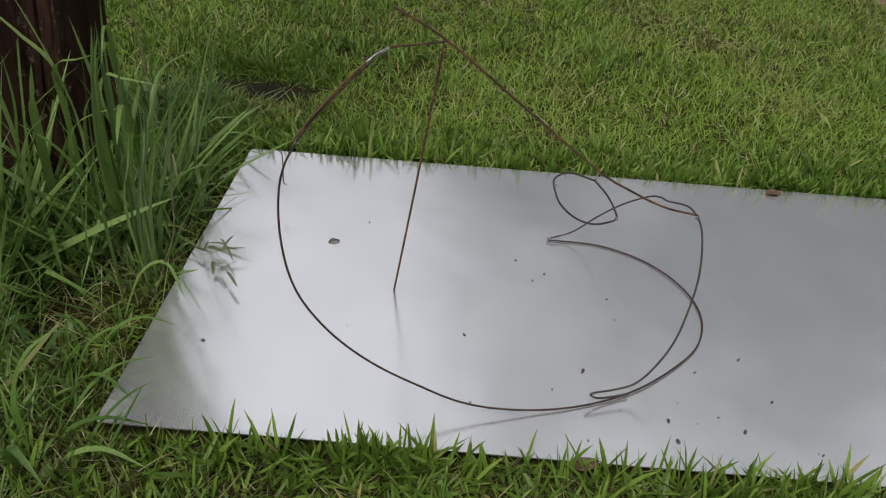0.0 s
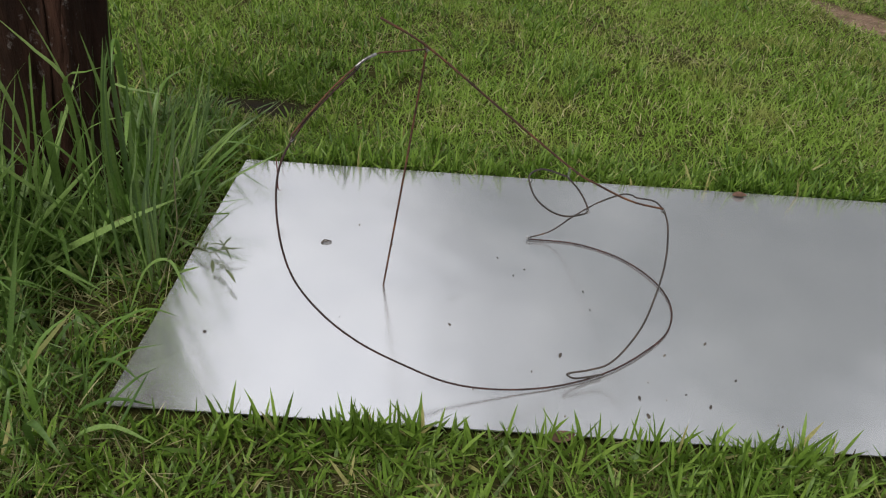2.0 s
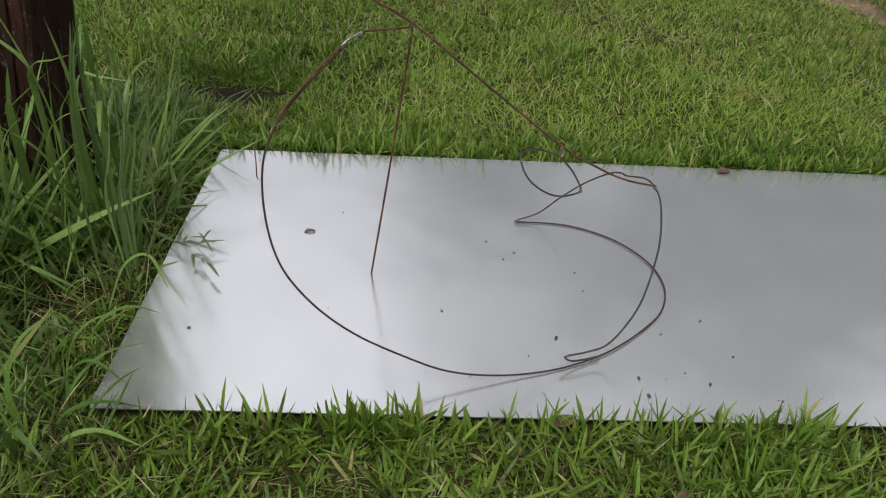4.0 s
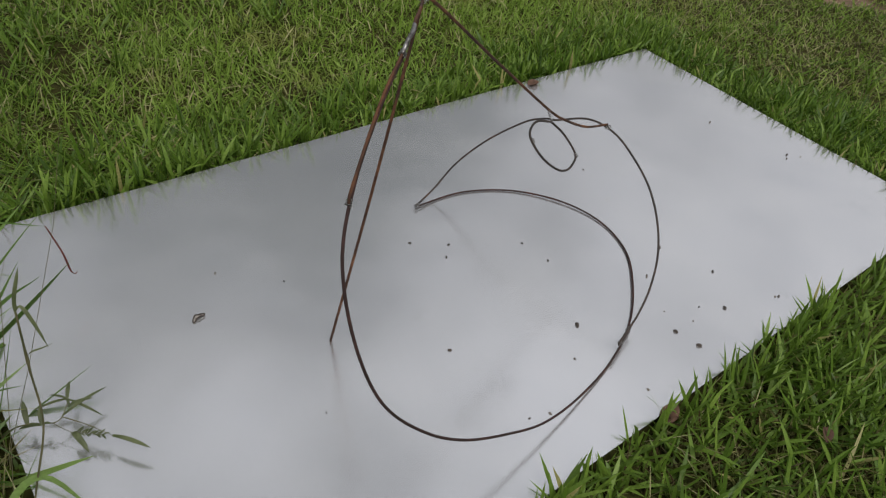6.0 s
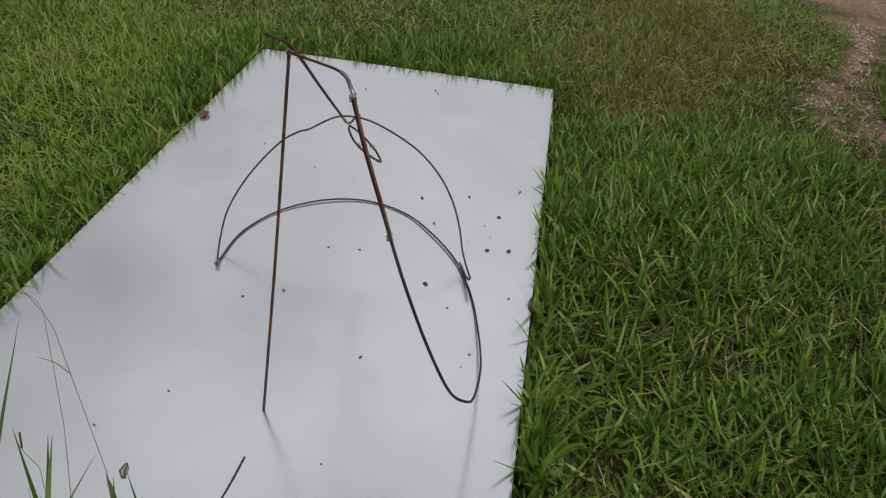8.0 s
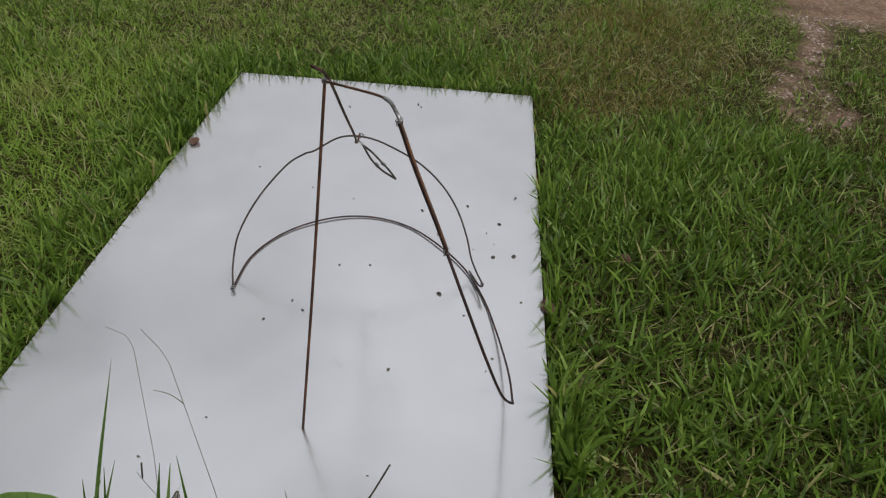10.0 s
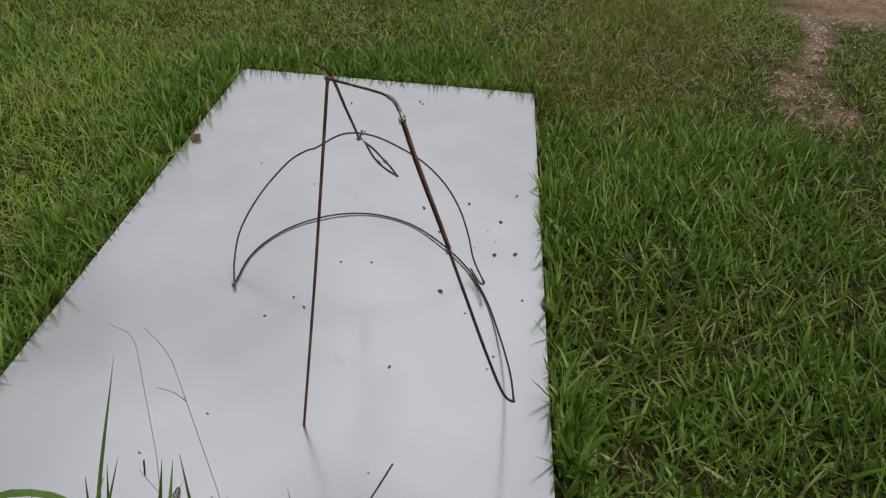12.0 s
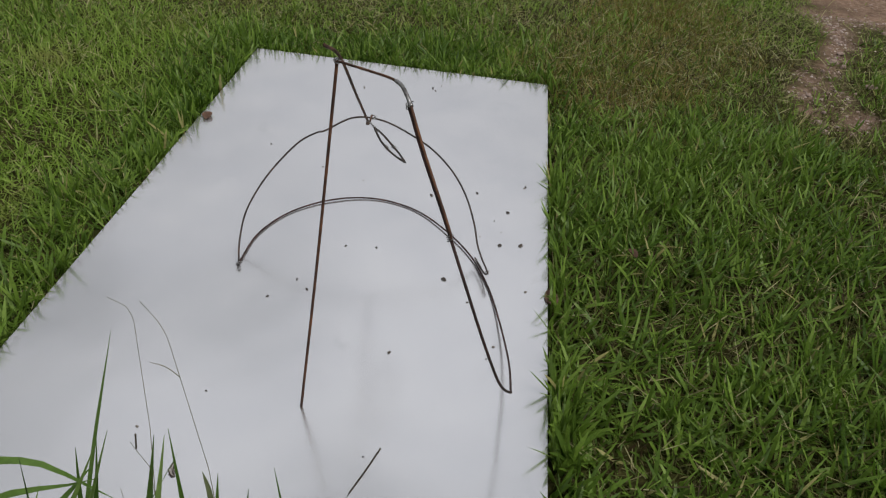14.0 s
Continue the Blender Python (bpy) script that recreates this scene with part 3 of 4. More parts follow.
# ---- tall grass by the trunk ----
def leaf_mesh(length, width, lean, droop, fold=0.25, levels=10, mat=M_TALL, kink=0.0, kink_at=0.6):
    """One long grass leaf with a folded midrib, growing up from the origin and leaning towards +x; kink: the angle by which it is broken over."""
    verts, faces = [], []
    x = z = 0.0
    for i in range(levels):
        f = i / (levels - 1)
        a = lean + droop * f ** 1.6 + (kink if f > kink_at else 0.0)
        if i:
            x += math.sin(a) * length / (levels - 1)
            z += math.cos(a) * length / (levels - 1)
        h = 0.5 * width * float(np.interp(f, (0, 0.12, 0.4, 0.75, 1), (0.45, 0.7, 1.0, 0.72, 0.03)))
        nx, nz = -math.cos(a), math.sin(a)
        verts += [(x + nx * h * fold, -h, z + nz * h * fold), (x, 0, z), (x + nx * h * fold, h, z + nz * h * fold)]
        if i:
            k = 3 * i
            faces += [(k - 3, k - 2, k + 1, k), (k - 2, k - 1, k + 2, k + 1)]
    return mesh_of("leaf", verts, faces, mat, True)


LEAVES = []
for i in range(40):
    r = random.Random(i)
    LEAVES.append(leaf_mesh(r.uniform(0.40, 0.80), r.uniform(0.007, 0.012) if i % 3 else r.uniform(0.014, 0.024), r.uniform(0.05, 0.75), r.uniform(-0.15, 0.30), r.uniform(0.1, 0.4),
                            kink=r.uniform(0.5, 1.6) if i % 4 == 1 else 0.0, kink_at=r.uniform(0.35, 0.8)))


def grass_clump(x, y, size, leaves, seed):
    r = random.Random(seed)
    ob = thing("tall_grass_clump", (x, y, float(ground_z(np.array(x), np.array(y)))), "tuft of long arching green grass leaves", "grass", "tall grass beside the sheet")
    for _ in range(leaves):
        wild = r.choice((0.7, 1.0, 1.0, 1.7))
        s = size * r.uniform(0.45, 1.1) / (wild if wild > 1 else 1.0) ** 0.5
        leaf = child("leaf", r.choice(LEAVES), ob)
        a, d = r.uniform(0, 2 * math.pi), r.uniform(0, 0.07)
        leaf.matrix_basis = pose(d * math.cos(a), d * math.sin(a), -0.005, r.uniform(-38, 38) * wild, r.uniform(-24, 38) * wild, math.degrees(a) + r.uniform(-70, 70)) @ Matrix.Diagonal((s, min(1.0, s * r.uniform(0.9, 1.7)), s, 1))
    return ob


def hollow(x, y):
    """1 in the open brown hollow beside the sheet's end, where old stems lie on bare earth."""
    return np.clip(2.2 - 2 * np.hypot((x + 0.78) / 0.17, (y + 0.17) / 0.19), 0, 1)


spots = []
r = random.Random(4)
while len(spots) < 80:
    x, y = r.uniform(-1.75, -0.655), r.uniform(-0.85, 0.95)
    if math.hypot(x - TRUNK[0], y - TRUNK[1]) < 0.25 or any(math.hypot(x - a, y - b_) < 0.085 for a, b_ in spots):
        continue
    spots.append((x, y))
for i, (x, y) in enumerate(spots):
    tall = 0.42 + 0.5 * min(1, max(0, (y + 0.55) / 0.6)) - 0.42 * min(1, max(0, (y - 0.4) / 0.4))
    if hollow(x, y) > 0.5 and i % 4:
        continue
    low = 0.62 if y < 0.05 and x > -0.9 else 1.0
    grass_clump(x, y, tall * low * (0.75 if x > -0.72 else 1.0), 17, 100 + i)
for i, (x, y, size) in enumerate(((-1.28, 0.02, 0.98), (-1.20, 0.12, 1.05), (-1.12, 0.04, 1.0), (-1.04, 0.13, 1.0), (-1.16, -0.05, 0.92), (-1.07, -0.06, 0.90), (-1.00, 0.0, 0.82), (-0.93, 0.10, 0.80), (-0.86, 0.02, 0.72), (-0.80, 0.14, 0.75),
                                  (-1.15, -0.14, 0.70), (-1.03, -0.17, 0.66), (-0.98, -0.30, 0.62), (-0.75, 0.28, 0.6), (-0.73, 0.42, 0.55))):
    grass_clump(x, y, size, 26, 400 + i)
for i, (x, y, size) in enumerate(((-0.665, -0.44, 0.28), (-0.665, 0.07, 0.32), (-0.660, 0.14, 0.32), (-0.665, 0.22, 0.34), (-0.660, 0.33, 0.30), (-0.665, 0.45, 0.32), (-0.660, 0.58, 0.26))):
    grass_clump(x, y, size, 12, 600 + i)
for i, (x, y, size) in enumerate(((-0.98, -0.62, 0.55), (-0.90, -0.75, 0.52), (-0.86, -0.52, 0.52), (-0.80, -0.66, 0.50), (-0.78, -0.84, 0.42), (-0.74, -0.57, 0.46), (-0.98, -0.90, 0.45), (-0.69, -0.73, 0.36))):
    grass_clump(x, y, size, 12, 500 + i)
for i, (x, y, size) in enumerate(((-0.635, -0.575, 0.26), (-0.53, -0.60, 0.20), (-0.70, -0.50, 0.30), (-0.69, -0.38, 0.30), (-0.64, -0.66, 0.28), (-0.75, -0.62, 0.34), (-0.43, -0.575, 0.15))):
    grass_clump(x, y, size, 9, 300 + i)


def ribbon(points, width, mat, steps=16, fold=0.25):
    """One single leaf blade along a line, tapered to a point."""
    p = glide(points, steps)
    tan = np.gradient(p, axis=0)
    tan /= np.linalg.norm(tan, axis=1)[:, None]
    verts, faces = [], []
    for i in range(steps):
        side = np.cross(tan[i], (0, 0, 1.0))
        side /= np.linalg.norm(side) + 1e-9
        up = np.cross(side, tan[i])
        h = 0.5 * width * float(np.interp(i / (steps - 1), (0, 0.15, 0.5, 0.8, 1), (0.5, 0.8, 1.0, 0.6, 0.04)))
        verts += [p[i] - side * h + up * h * fold, p[i], p[i] + side * h + up * h * fold]
        if i:
            k = 3 * i
            faces += [(k - 3, k - 2, k + 1, k), (k - 2, k - 1, k + 2, k + 1)]
    return mesh_of("leaf", verts, faces, mat, True)


edge_clump = thing("tall_grass_clump", (-0.68, 0.10, GROUND), "single long grass leaves leaning over the sheet's end", "grass", "tall grass beside the sheet")
for line, width in (
        (((-0.02, 0.02, 0), (0.06, 0.015, 0.25), (0.16, 0.008, 0.45), (0.26, 0.0, 0.606)), 0.0075),
        (((0.0, -0.08, 0), (0.03, -0.09, 0.25), (0.07, -0.105, 0.42), (0.128, -0.12, 0.591)), 0.017),
        (((0.01, -0.10, 0), (0.06, -0.06, 0.22), (0.13, 0.0, 0.30), (0.22, 0.09, 0.27)), 0.012),
        (((0.0, -0.13, 0), (0.03, -0.16, 0.28), (0.05, -0.20, 0.42), (0.10, -0.24, 0.50)), 0.008),
        (((-0.05, -0.03, 0), (-0.03, -0.05, 0.3), (-0.015, -0.06, 0.55), (-0.005, -0.067, 0.71)), 0.016),
        (((-0.12, 0.1, 0), (-0.09, 0.02, 0.38), (-0.03, -0.06, 0.60), (0.036, -0.098, 0.651)), 0.015),
        (((-0.03, -0.05, 0), (-0.01, -0.06, 0.3), (0.02, -0.075, 0.52), (0.043, -0.082, 0.666)), 0.014),
        (((-0.06, 0.02, 0), (-0.05, 0.06, 0.3), (-0.03, 0.16, 0.46), (0.06, 0.02, 0.52)), 0.013),
        (((-0.03, -0.02, 0), (0.0, 0.02, 0.24), (0.05, 0.08, 0.40), (0.10, 0.12, 0.47)), 0.012),
        (((-0.02, 0.05, 0), (0.02, 0.06, 0.24), (0.07, 0.06, 0.38), (0.13, 0.05, 0.47)), 0.009),
        (((-0.02, 0.08, 0), (-0.03, 0.16, 0.3), (-0.02, 0.26, 0.44), (0.05, 0.38, 0.47)), 0.015),
        (((0.0, -0.26, 0), (0.05, -0.22, 0.12), (0.11, -0.20, 0.14), (0.16, -0.24, 0.06)), 0.014)):
    child("leaf", ribbon(line, width, M_TALL), edge_clump)

corner_clump = thing("tall_grass_clump", (-0.66, -0.58, GROUND), "flattened grass leaves lying over the sheet's corner", "grass", "tall grass beside the sheet")
for line, width in (
        (((0, 0, 0), (0.03, 0.02, 0.05), (0.10, 0.04, 0.07), (0.19, 0.05, 0.045)), 0.014),
        (((0.02, -0.05, 0), (0.06, -0.05, 0.055), (0.13, -0.04, 0.07), (0.22, -0.05, 0.03)), 0.016),
        (((0.0, 0.06, 0), (0.03, 0.10, 0.07), (0.08, 0.16, 0.10), (0.15, 0.22, 0.08)), 0.011),
        (((-0.03, 0.10, 0), (0.02, 0.12, 0.09), (0.08, 0.11, 0.12), (0.15, 0.08, 0.085)), 0.012),
        (((-0.03, 0.16, 0), (0.0, 0.19, 0.11), (0.06, 0.23, 0.15), (0.14, 0.26, 0.12)), 0.010),
        (((0.06, -0.02, 0), (0.09, 0.03, 0.06), (0.13, 0.09, 0.085), (0.16, 0.15, 0.07)), 0.009),
        (((0.10, -0.03, 0), (0.13, 0.02, 0.05), (0.15, 0.06, 0.085), (0.17, 0.09, 0.12)), 0.008),
        (((-0.02, 0.24, 0), (0.03, 0.26, 0.10), (0.09, 0.30, 0.12), (0.16, 0.32, 0.085)), 0.012),
        (((-0.06, 0.0, 0), (-0.07, 0.02, 0.12), (-0.04, 0.06, 0.22), (0.02, 0.12, 0.26)), 0.017),
        (((-0.05, -0.06, 0), (-0.02, -0.10, 0.12), (0.03, -0.14, 0.18), (0.10, -0.19, 0.15)), 0.018)):
    child("leaf", ribbon(line, width, M_TALL), corner_clump)

for line, width in (
        (((-0.10, 0.06, 0), (-0.08, -0.01, 0.3), (-0.03, -0.09, 0.55), (0.02, -0.136, 0.728)), 0.016),
        (((-0.02, -0.10, 0), (-0.04, -0.11, 0.3), (-0.02, -0.115, 0.55), (0.02, -0.124, 0.717)), 0.012),
        (((-0.04, 0.16, 0), (-0.05, 0.10, 0.35), (-0.02, 0.0, 0.62), (0.02, -0.11, 0.655)), 0.014),
        (((-0.03, -0.19, 0), (-0.02, -0.20, 0.3), (0.0, -0.20, 0.52), (0.02, -0.191, 0.740)), 0.010),
        (((-0.05, 0.12, 0), (-0.045, 0.07, 0.42), (-0.01, 0.0, 0.650), (0.006, -0.06, 0.687), (0.018, -0.125, 0.632)), 0.011),
        (((-0.10, -0.02, 0), (-0.08, -0.04, 0.35), (-0.03, -0.08, 0.58), (0.02, -0.118, 0.70)), 0.016),
        (((-0.02, -0.32, 0), (-0.01, -0.31, 0.3), (0.005, -0.30, 0.52), (0.02, -0.28, 0.708)), 0.009)):
    child("leaf", ribbon(line, width, M_TALL), edge_clump)

for line, width in (
        (((-0.020, -0.040, 0.000), (0.005, -0.070, 0.388), (0.030, -0.100, 0.523), (0.072, -0.220, 0.533), (0.092, -0.280, 0.523)), 0.013),
        (((0.020, -0.040, 0.000), (0.060, -0.060, 0.228), (0.115, -0.077, 0.402), (0.149, -0.095, 0.562)), 0.020),
        (((0.029, -0.070, 0.000), (0.037, -0.090, 0.278), (0.077, -0.104, 0.428), (0.097, -0.110, 0.528)), 0.012),
        (((0.029, -0.076, 0.000), (0.038, -0.096, 0.278), (0.078, -0.110, 0.428), (0.098, -0.116, 0.528)), 0.009),
        (((0.031, -0.101, 0.000), (0.045, -0.121, 0.278), (0.085, -0.135, 0.428), (0.105, -0.141, 0.528)), 0.012),
        (((0.031, -0.110, 0.000), (0.043, -0.130, 0.278), (0.083, -0.144, 0.428), (0.103, -0.150, 0.528)), 0.009),
        (((0.040, -0.130, 0.000), (0.075, -0.150, 0.278), (0.115, -0.164, 0.428), (0.135, -0.170, 0.528)), 0.012),
        (((0.036, -0.170, 0.000), (0.060, -0.190, 0.278), (0.100, -0.204, 0.428), (0.120, -0.210, 0.528)), 0.012),
        (((0.025, -0.151, 0.000), (0.022, -0.171, 0.278), (0.062, -0.185, 0.428), (0.082, -0.191, 0.528)), 0.009)):
    child("leaf", ribbon(line, width, M_TALL), edge_clump)

trunk_clump = thing("tall_grass_clump", (-0.88, 0.16, GROUND), "broad stiff grass leaves crossing in front of the trunk", "grass", "tall grass beside the sheet")
T0 = np.array((-0.88, 0.16, GROUND))
for line, width in (
        (((-0.86, 0.17, GROUND), (-0.855, 0.165, 0.30), (-0.875, 0.15, 0.504), (-0.939, 0.15, 0.584), (-1.013, 0.15, 0.663)), 0.019),
        (((-0.82, 0.18, GROUND), (-0.853, 0.16, 0.357), (-0.89, 0.16, 0.537), (-0.947, 0.16, 0.713)), 0.011),
        (((-0.72, 0.16, GROUND), (-0.761, 0.14, 0.372), (-0.78, 0.14, 0.505), (-0.801, 0.14, 0.645)), 0.022),
        (((-0.90, 0.19, GROUND), (-0.885, 0.17, 0.35), (-0.872, 0.15, 0.504), (-0.809, 0.15, 0.531), (-0.743, 0.15, 0.555)), 0.018),
        (((-0.80, 0.15, GROUND), (-0.775, 0.13, 0.35), (-0.741, 0.12, 0.502), (-0.690, 0.12, 0.504), (-0.60, 0.12, 0.494)), 0.017),
        (((-0.88, 0.10, GROUND), (-0.86, 0.09, 0.26), (-0.823, 0.08, 0.377), (-0.757, 0.08, 0.424), (-0.672, 0.08, 0.450)), 0.015),
        (((-0.95, 0.11, GROUND), (-0.926, 0.10, 0.38), (-0.914, 0.10, 0.457), (-0.899, 0.10, 0.537)), 0.034),
        (((-0.79, 0.21, GROUND), (-0.770, 0.20, 0.38), (-0.757, 0.20, 0.562), (-0.742, 0.20, 0.70)), 0.017),
        (((-0.87, 0.17, GROUND), (-0.837, 0.16, 0.341), (-0.79, 0.16, 0.447), (-0.749, 0.16, 0.544)), 0.016),
        (((-1.02, 0.13, GROUND), (-1.02, 0.13, 0.35), (-1.045, 0.13, 0.50), (-1.085, 0.13, 0.62)), 0.020),
        (((-1.06, 0.10, GROUND), (-1.00, 0.10, 0.28), (-0.97, 0.10, 0.42), (-0.965, 0.10, 0.55)), 0.016),
        (((-1.10, 0.12, GROUND), (-1.08, 0.12, 0.3), (-1.03, 0.12, 0.46), (-0.95, 0.12, 0.56)), 0.013),
        (((-0.98, 0.05, GROUND), (-0.97, 0.05, 0.22), (-0.93, 0.05, 0.36), (-0.86, 0.05, 0.43)), 0.020),
        (((-0.76, 0.05, GROUND), (-0.80, 0.05, 0.20), (-0.86, 0.05, 0.33), (-0.95, 0.05, 0.40)), 0.014)):
    child("leaf", ribbon([np.array(p) - T0 for p in line], width, M_TALL), trunk_clump)

behind_clump = thing("tall_grass_clump", (-0.64, 0.74, GROUND), "broad grass leaf and dry stalk leaning behind the sheet's corner", "grass", "tall grass beside the sheet")
child("leaf", ribbon(((0.0, 0.0, 0), (0.03, 0.01, 0.09), (0.10, 0.01, 0.19), (0.205, 0.01, 0.245)), 0.018, M_TALL), behind_clump)
child("stalk", ribbon(((0.01, 0.01, 0), (0.10, 0.01, 0.13), (0.20, 0.01, 0.225), (0.31, 0.01, 0.32)), 0.005, M_STRAW), behind_clump, "thin dry straw-coloured stalk")

red_leaf = thing("drooping_grass_leaf", (-0.66, 0.45, GROUND), "long grass leaf with a withered red drooping tip", "grass leaf")
child("leaf", ribbon(((0, 0, 0), (0.06, 0.0, 0.19), (0.16, -0.01, 0.225), (0.268, -0.017, 0.185)), 0.011, M_TALL), red_leaf, "green leaf blade")
child("tip", ribbon(((0.266, -0.016, 0.186), (0.272, -0.035, 0.165), (0.278, -0.06, 0.14), (0.281, -0.078, 0.108), (0.288, -0.080, 0.099), (0.295, -0.074, 0.102)), 0.0045, M_REDLEAF, 24, 0.6), red_leaf, "withered dark red leaf tip")


def seed_stalk(at, stem, twigs, head=()):
    ob = thing("seed_stalk", at, "thin wiry grass stalk bending over the sheet", "grass stalk", "seed stalks")
    v, f = tube(bent(stem, 220), np.linspace(0.0007, 0.0003, 220), 5)
    child("stem", mesh_of("stem", v, f, M_STALK, True), ob)
    for line in twigs:
        v, f = tube(glide(line, 10), np.linspace(0.0006, 0.0003, 10), 5)
        child("twig", mesh_of("twig", v, f, M_STALK, True), ob)
    if head:
        line = glide(head, 26)
        v, f = tube(line, 0.0005 + 0.0007 * np.abs(np.sin(np.arange(26) * 1.3)), 6)
        child("seed_head", mesh_of("seed_head", v, f, M_SEED, True), ob, "dark brown seed head")
    return ob


seed_stalk((-0.62, 0.03, GROUND), ((0, 0, 0), (0.09, 0.016, 0.22), (0.178, 0.035, 0.46), (0.219, 0.050, 0.610), (0.223, 0.058, 0.625), (0.222, 0.080, 0.637)), ())
seed_stalk((-0.64, -0.12, GROUND), ((0, 0, 0), (0.055, 0.033, 0.26), (0.106, 0.066, 0.52), (0.137, 0.103, 0.690), (0.141, 0.112, 0.706), (0.145, 0.130, 0.727)), (((0.128, 0.092, 0.64), (0.128, 0.106, 0.653), (0.127, 0.122, 0.658)), ((0.09, 0.056, 0.44), (0.094, 0.05, 0.465))))
seed_stalk((-0.66, -0.13, GROUND), ((0, 0, 0), (0.005, -0.03, 0.30), (0.013, -0.075, 0.55), (0.022, -0.110, 0.655)), (), ((0.022, -0.110, 0.655), (0.025, -0.124, 0.686), (0.028, -0.137, 0.717)))
seed_stalk((-0.63, -0.02, GROUND), ((0, 0, 0), (0.03, 0.03, 0.18), (0.07, 0.06, 0.33), (0.12, 0.10, 0.42)), (), ((0.10, 0.085, 0.385), (0.10, 0.088, 0.40), (0.098, 0.09, 0.42)))

seed_stalk((-0.655, -0.03, GROUND), ((0, 0, 0), (0.02, 0.0, 0.25), (0.091, 0.027, 0.548), (0.087, 0.035, 0.578), (0.090, 0.042, 0.588)), (), ((0.088, 0.036, 0.581), (0.089, 0.035, 0.592), (0.090, 0.034, 0.603)))

vetch = thing("wild_vetch", (-0.62, 0.09, GROUND), "small trailing wild vetch with feathery leaves on the sheet's edge", "plant")
V0 = np.array((-0.62, 0.09, GROUND))


def shoot(line, width, mat=M_VETCH, fold=0.3):
    child("leaf", ribbon([np.array(p) - V0 for p in line], width, mat, 12, fold), vetch)


def runner(line, thick):
    v, f = tube(glide([np.array(p) - V0 for p in line], 24), np.linspace(thick, thick * 0.5, 24), 5)
    child("stem", mesh_of("stem", v, f, M_STALK, True), vetch)


runner(((-0.62, 0.09, GROUND), (-0.59, 0.088, 0.02), (-0.557, 0.082, 0.030), (-0.520, 0.062, 0.030), (-0.503, 0.065, 0.032), (-0.486, 0.09, 0.034)), 0.0014)
runner(((-0.503, 0.066, 0.031), (-0.475, 0.025, 0.034), (-0.448, -0.018, 0.032)), 0.0011)
runner(((-0.520, 0.062, 0.030), (-0.51, 0.046, 0.026), (-0.498, 0.028, 0.024)), 0.0008)
hub = (-0.484, 0.097, 0.034)
for tip, width in (((-0.469, 0.126, 0.045), 0.0075), ((-0.537, 0.112, 0.024), 0.0065), ((-0.507, 0.121, 0.036), 0.005), ((-0.445, 0.031, 0.030), 0.0055), ((-0.486, 0.080, 0.030), 0.005)):
    a, b_ = np.array(hub), np.array(tip)
    shoot((a, a + (b_ - a) * 0.3 + np.array((0, 0, 0.003)), a + (b_ - a) * 0.7 + np.array((0, 0, 0.002)), b_), width)
for a, b_, width in (((-0.502, 0.067, 0.032), (-0.419, 0.087, 0.036), 0.0075), ((-0.489, 0.082, 0.032), (-0.446, 0.076, 0.034), 0.008), ((-0.448, -0.018, 0.032), (-0.405, -0.075, 0.030), 0.009),
                     ((-0.536, 0.066, 0.030), (-0.528, 0.095, 0.045), 0.009), ((-0.537, 0.068, 0.030), (-0.570, 0.085, 0.022), 0.010), ((-0.536, 0.066, 0.030), (-0.522, 0.058, 0.034), 0.006), ((-0.555, 0.08, 0.028), (-0.548, 0.118, 0.05), 0.010)):
    a, b_ = np.array(a), np.array(b_)
    shoot((a, a + (b_ - a) * 0.35 + np.array((0, 0, 0.004)), a + (b_ - a) * 0.7 + np.array((0, 0, 0.003)), b_), width)
# one feathery leaf: a rib with narrow leaflets along both sides
rib_a, rib_b = np.array((-0.498, 0.028, 0.026)), np.array((-0.462, -0.005, 0.030))
runner((rib_a, (rib_a + rib_b) / 2 + np.array((0, 0, 0.002)), rib_b), 0.0006)
along = (rib_b - rib_a) / np.linalg.norm(rib_b - rib_a)
across = np.cross(along, (0, 0, 1.0))
v_ = random.Random(5)
for i in range(10):
    p = rib_a + (rib_b - rib_a) * (0.1 + 0.9 * (i + v_.uniform(-0.25, 0.25)) / 9)
    for side_ in (-1, 1):
        q = p + across * side_ * v_.uniform(0.006, 0.0115) + along * v_.uniform(0.004, 0.012) + np.array((0, 0, v_.uniform(-0.001, 0.006)))
        shoot((p, p * 0.7 + q * 0.3, p * 0.3 + q * 0.7 + np.array((0, 0, 0.001)), q), v_.uniform(0.0026, 0.0042))
# a folded leaf hanging beside it
shoot(((-0.498, 0.028, 0.026), (-0.497, 0.018, 0.027), (-0.492, 0.000, 0.020), (-0.489, -0.014, 0.010)), 0.011, fold=0.7)

culm = thing("grass_culm", (-0.625, -0.12, GROUND), "thick jointed grass stem with a small drooping top leaf", "grass stalk")
v, f = tube(glide(((0, 0, 0), (0.045, 0.02, 0.128), (0.080, 0.041, 0.228), (0.086, 0.054, 0.33), (0.092, 0.067, 0.428)), 40), 0.0016 + 0.0009 * np.exp(-((np.arange(40) - 31) / 1.6) ** 2), 7)
child("stem", mesh_of("stem", v, f, M_STALK, True), culm)
child("leaf", ribbon(((0.092, 0.067, 0.428), (0.100, 0.066, 0.432), (0.108, 0.050, 0.405), (0.114, 0.038, 0.372)), 0.006, M_VETCH, 12), culm)
child("leaf", ribbon(((0.092, 0.067, 0.428), (0.096, 0.072, 0.445), (0.104, 0.078, 0.465), (0.112, 0.086, 0.482)), 0.007, M_VETCH, 12), culm)
child("leaf", ribbon(((0.088, 0.057, 0.35), (0.094, 0.054, 0.36), (0.108, 0.048, 0.366), (0.122, 0.044, 0.372)), 0.004, M_VETCH, 10), culm)

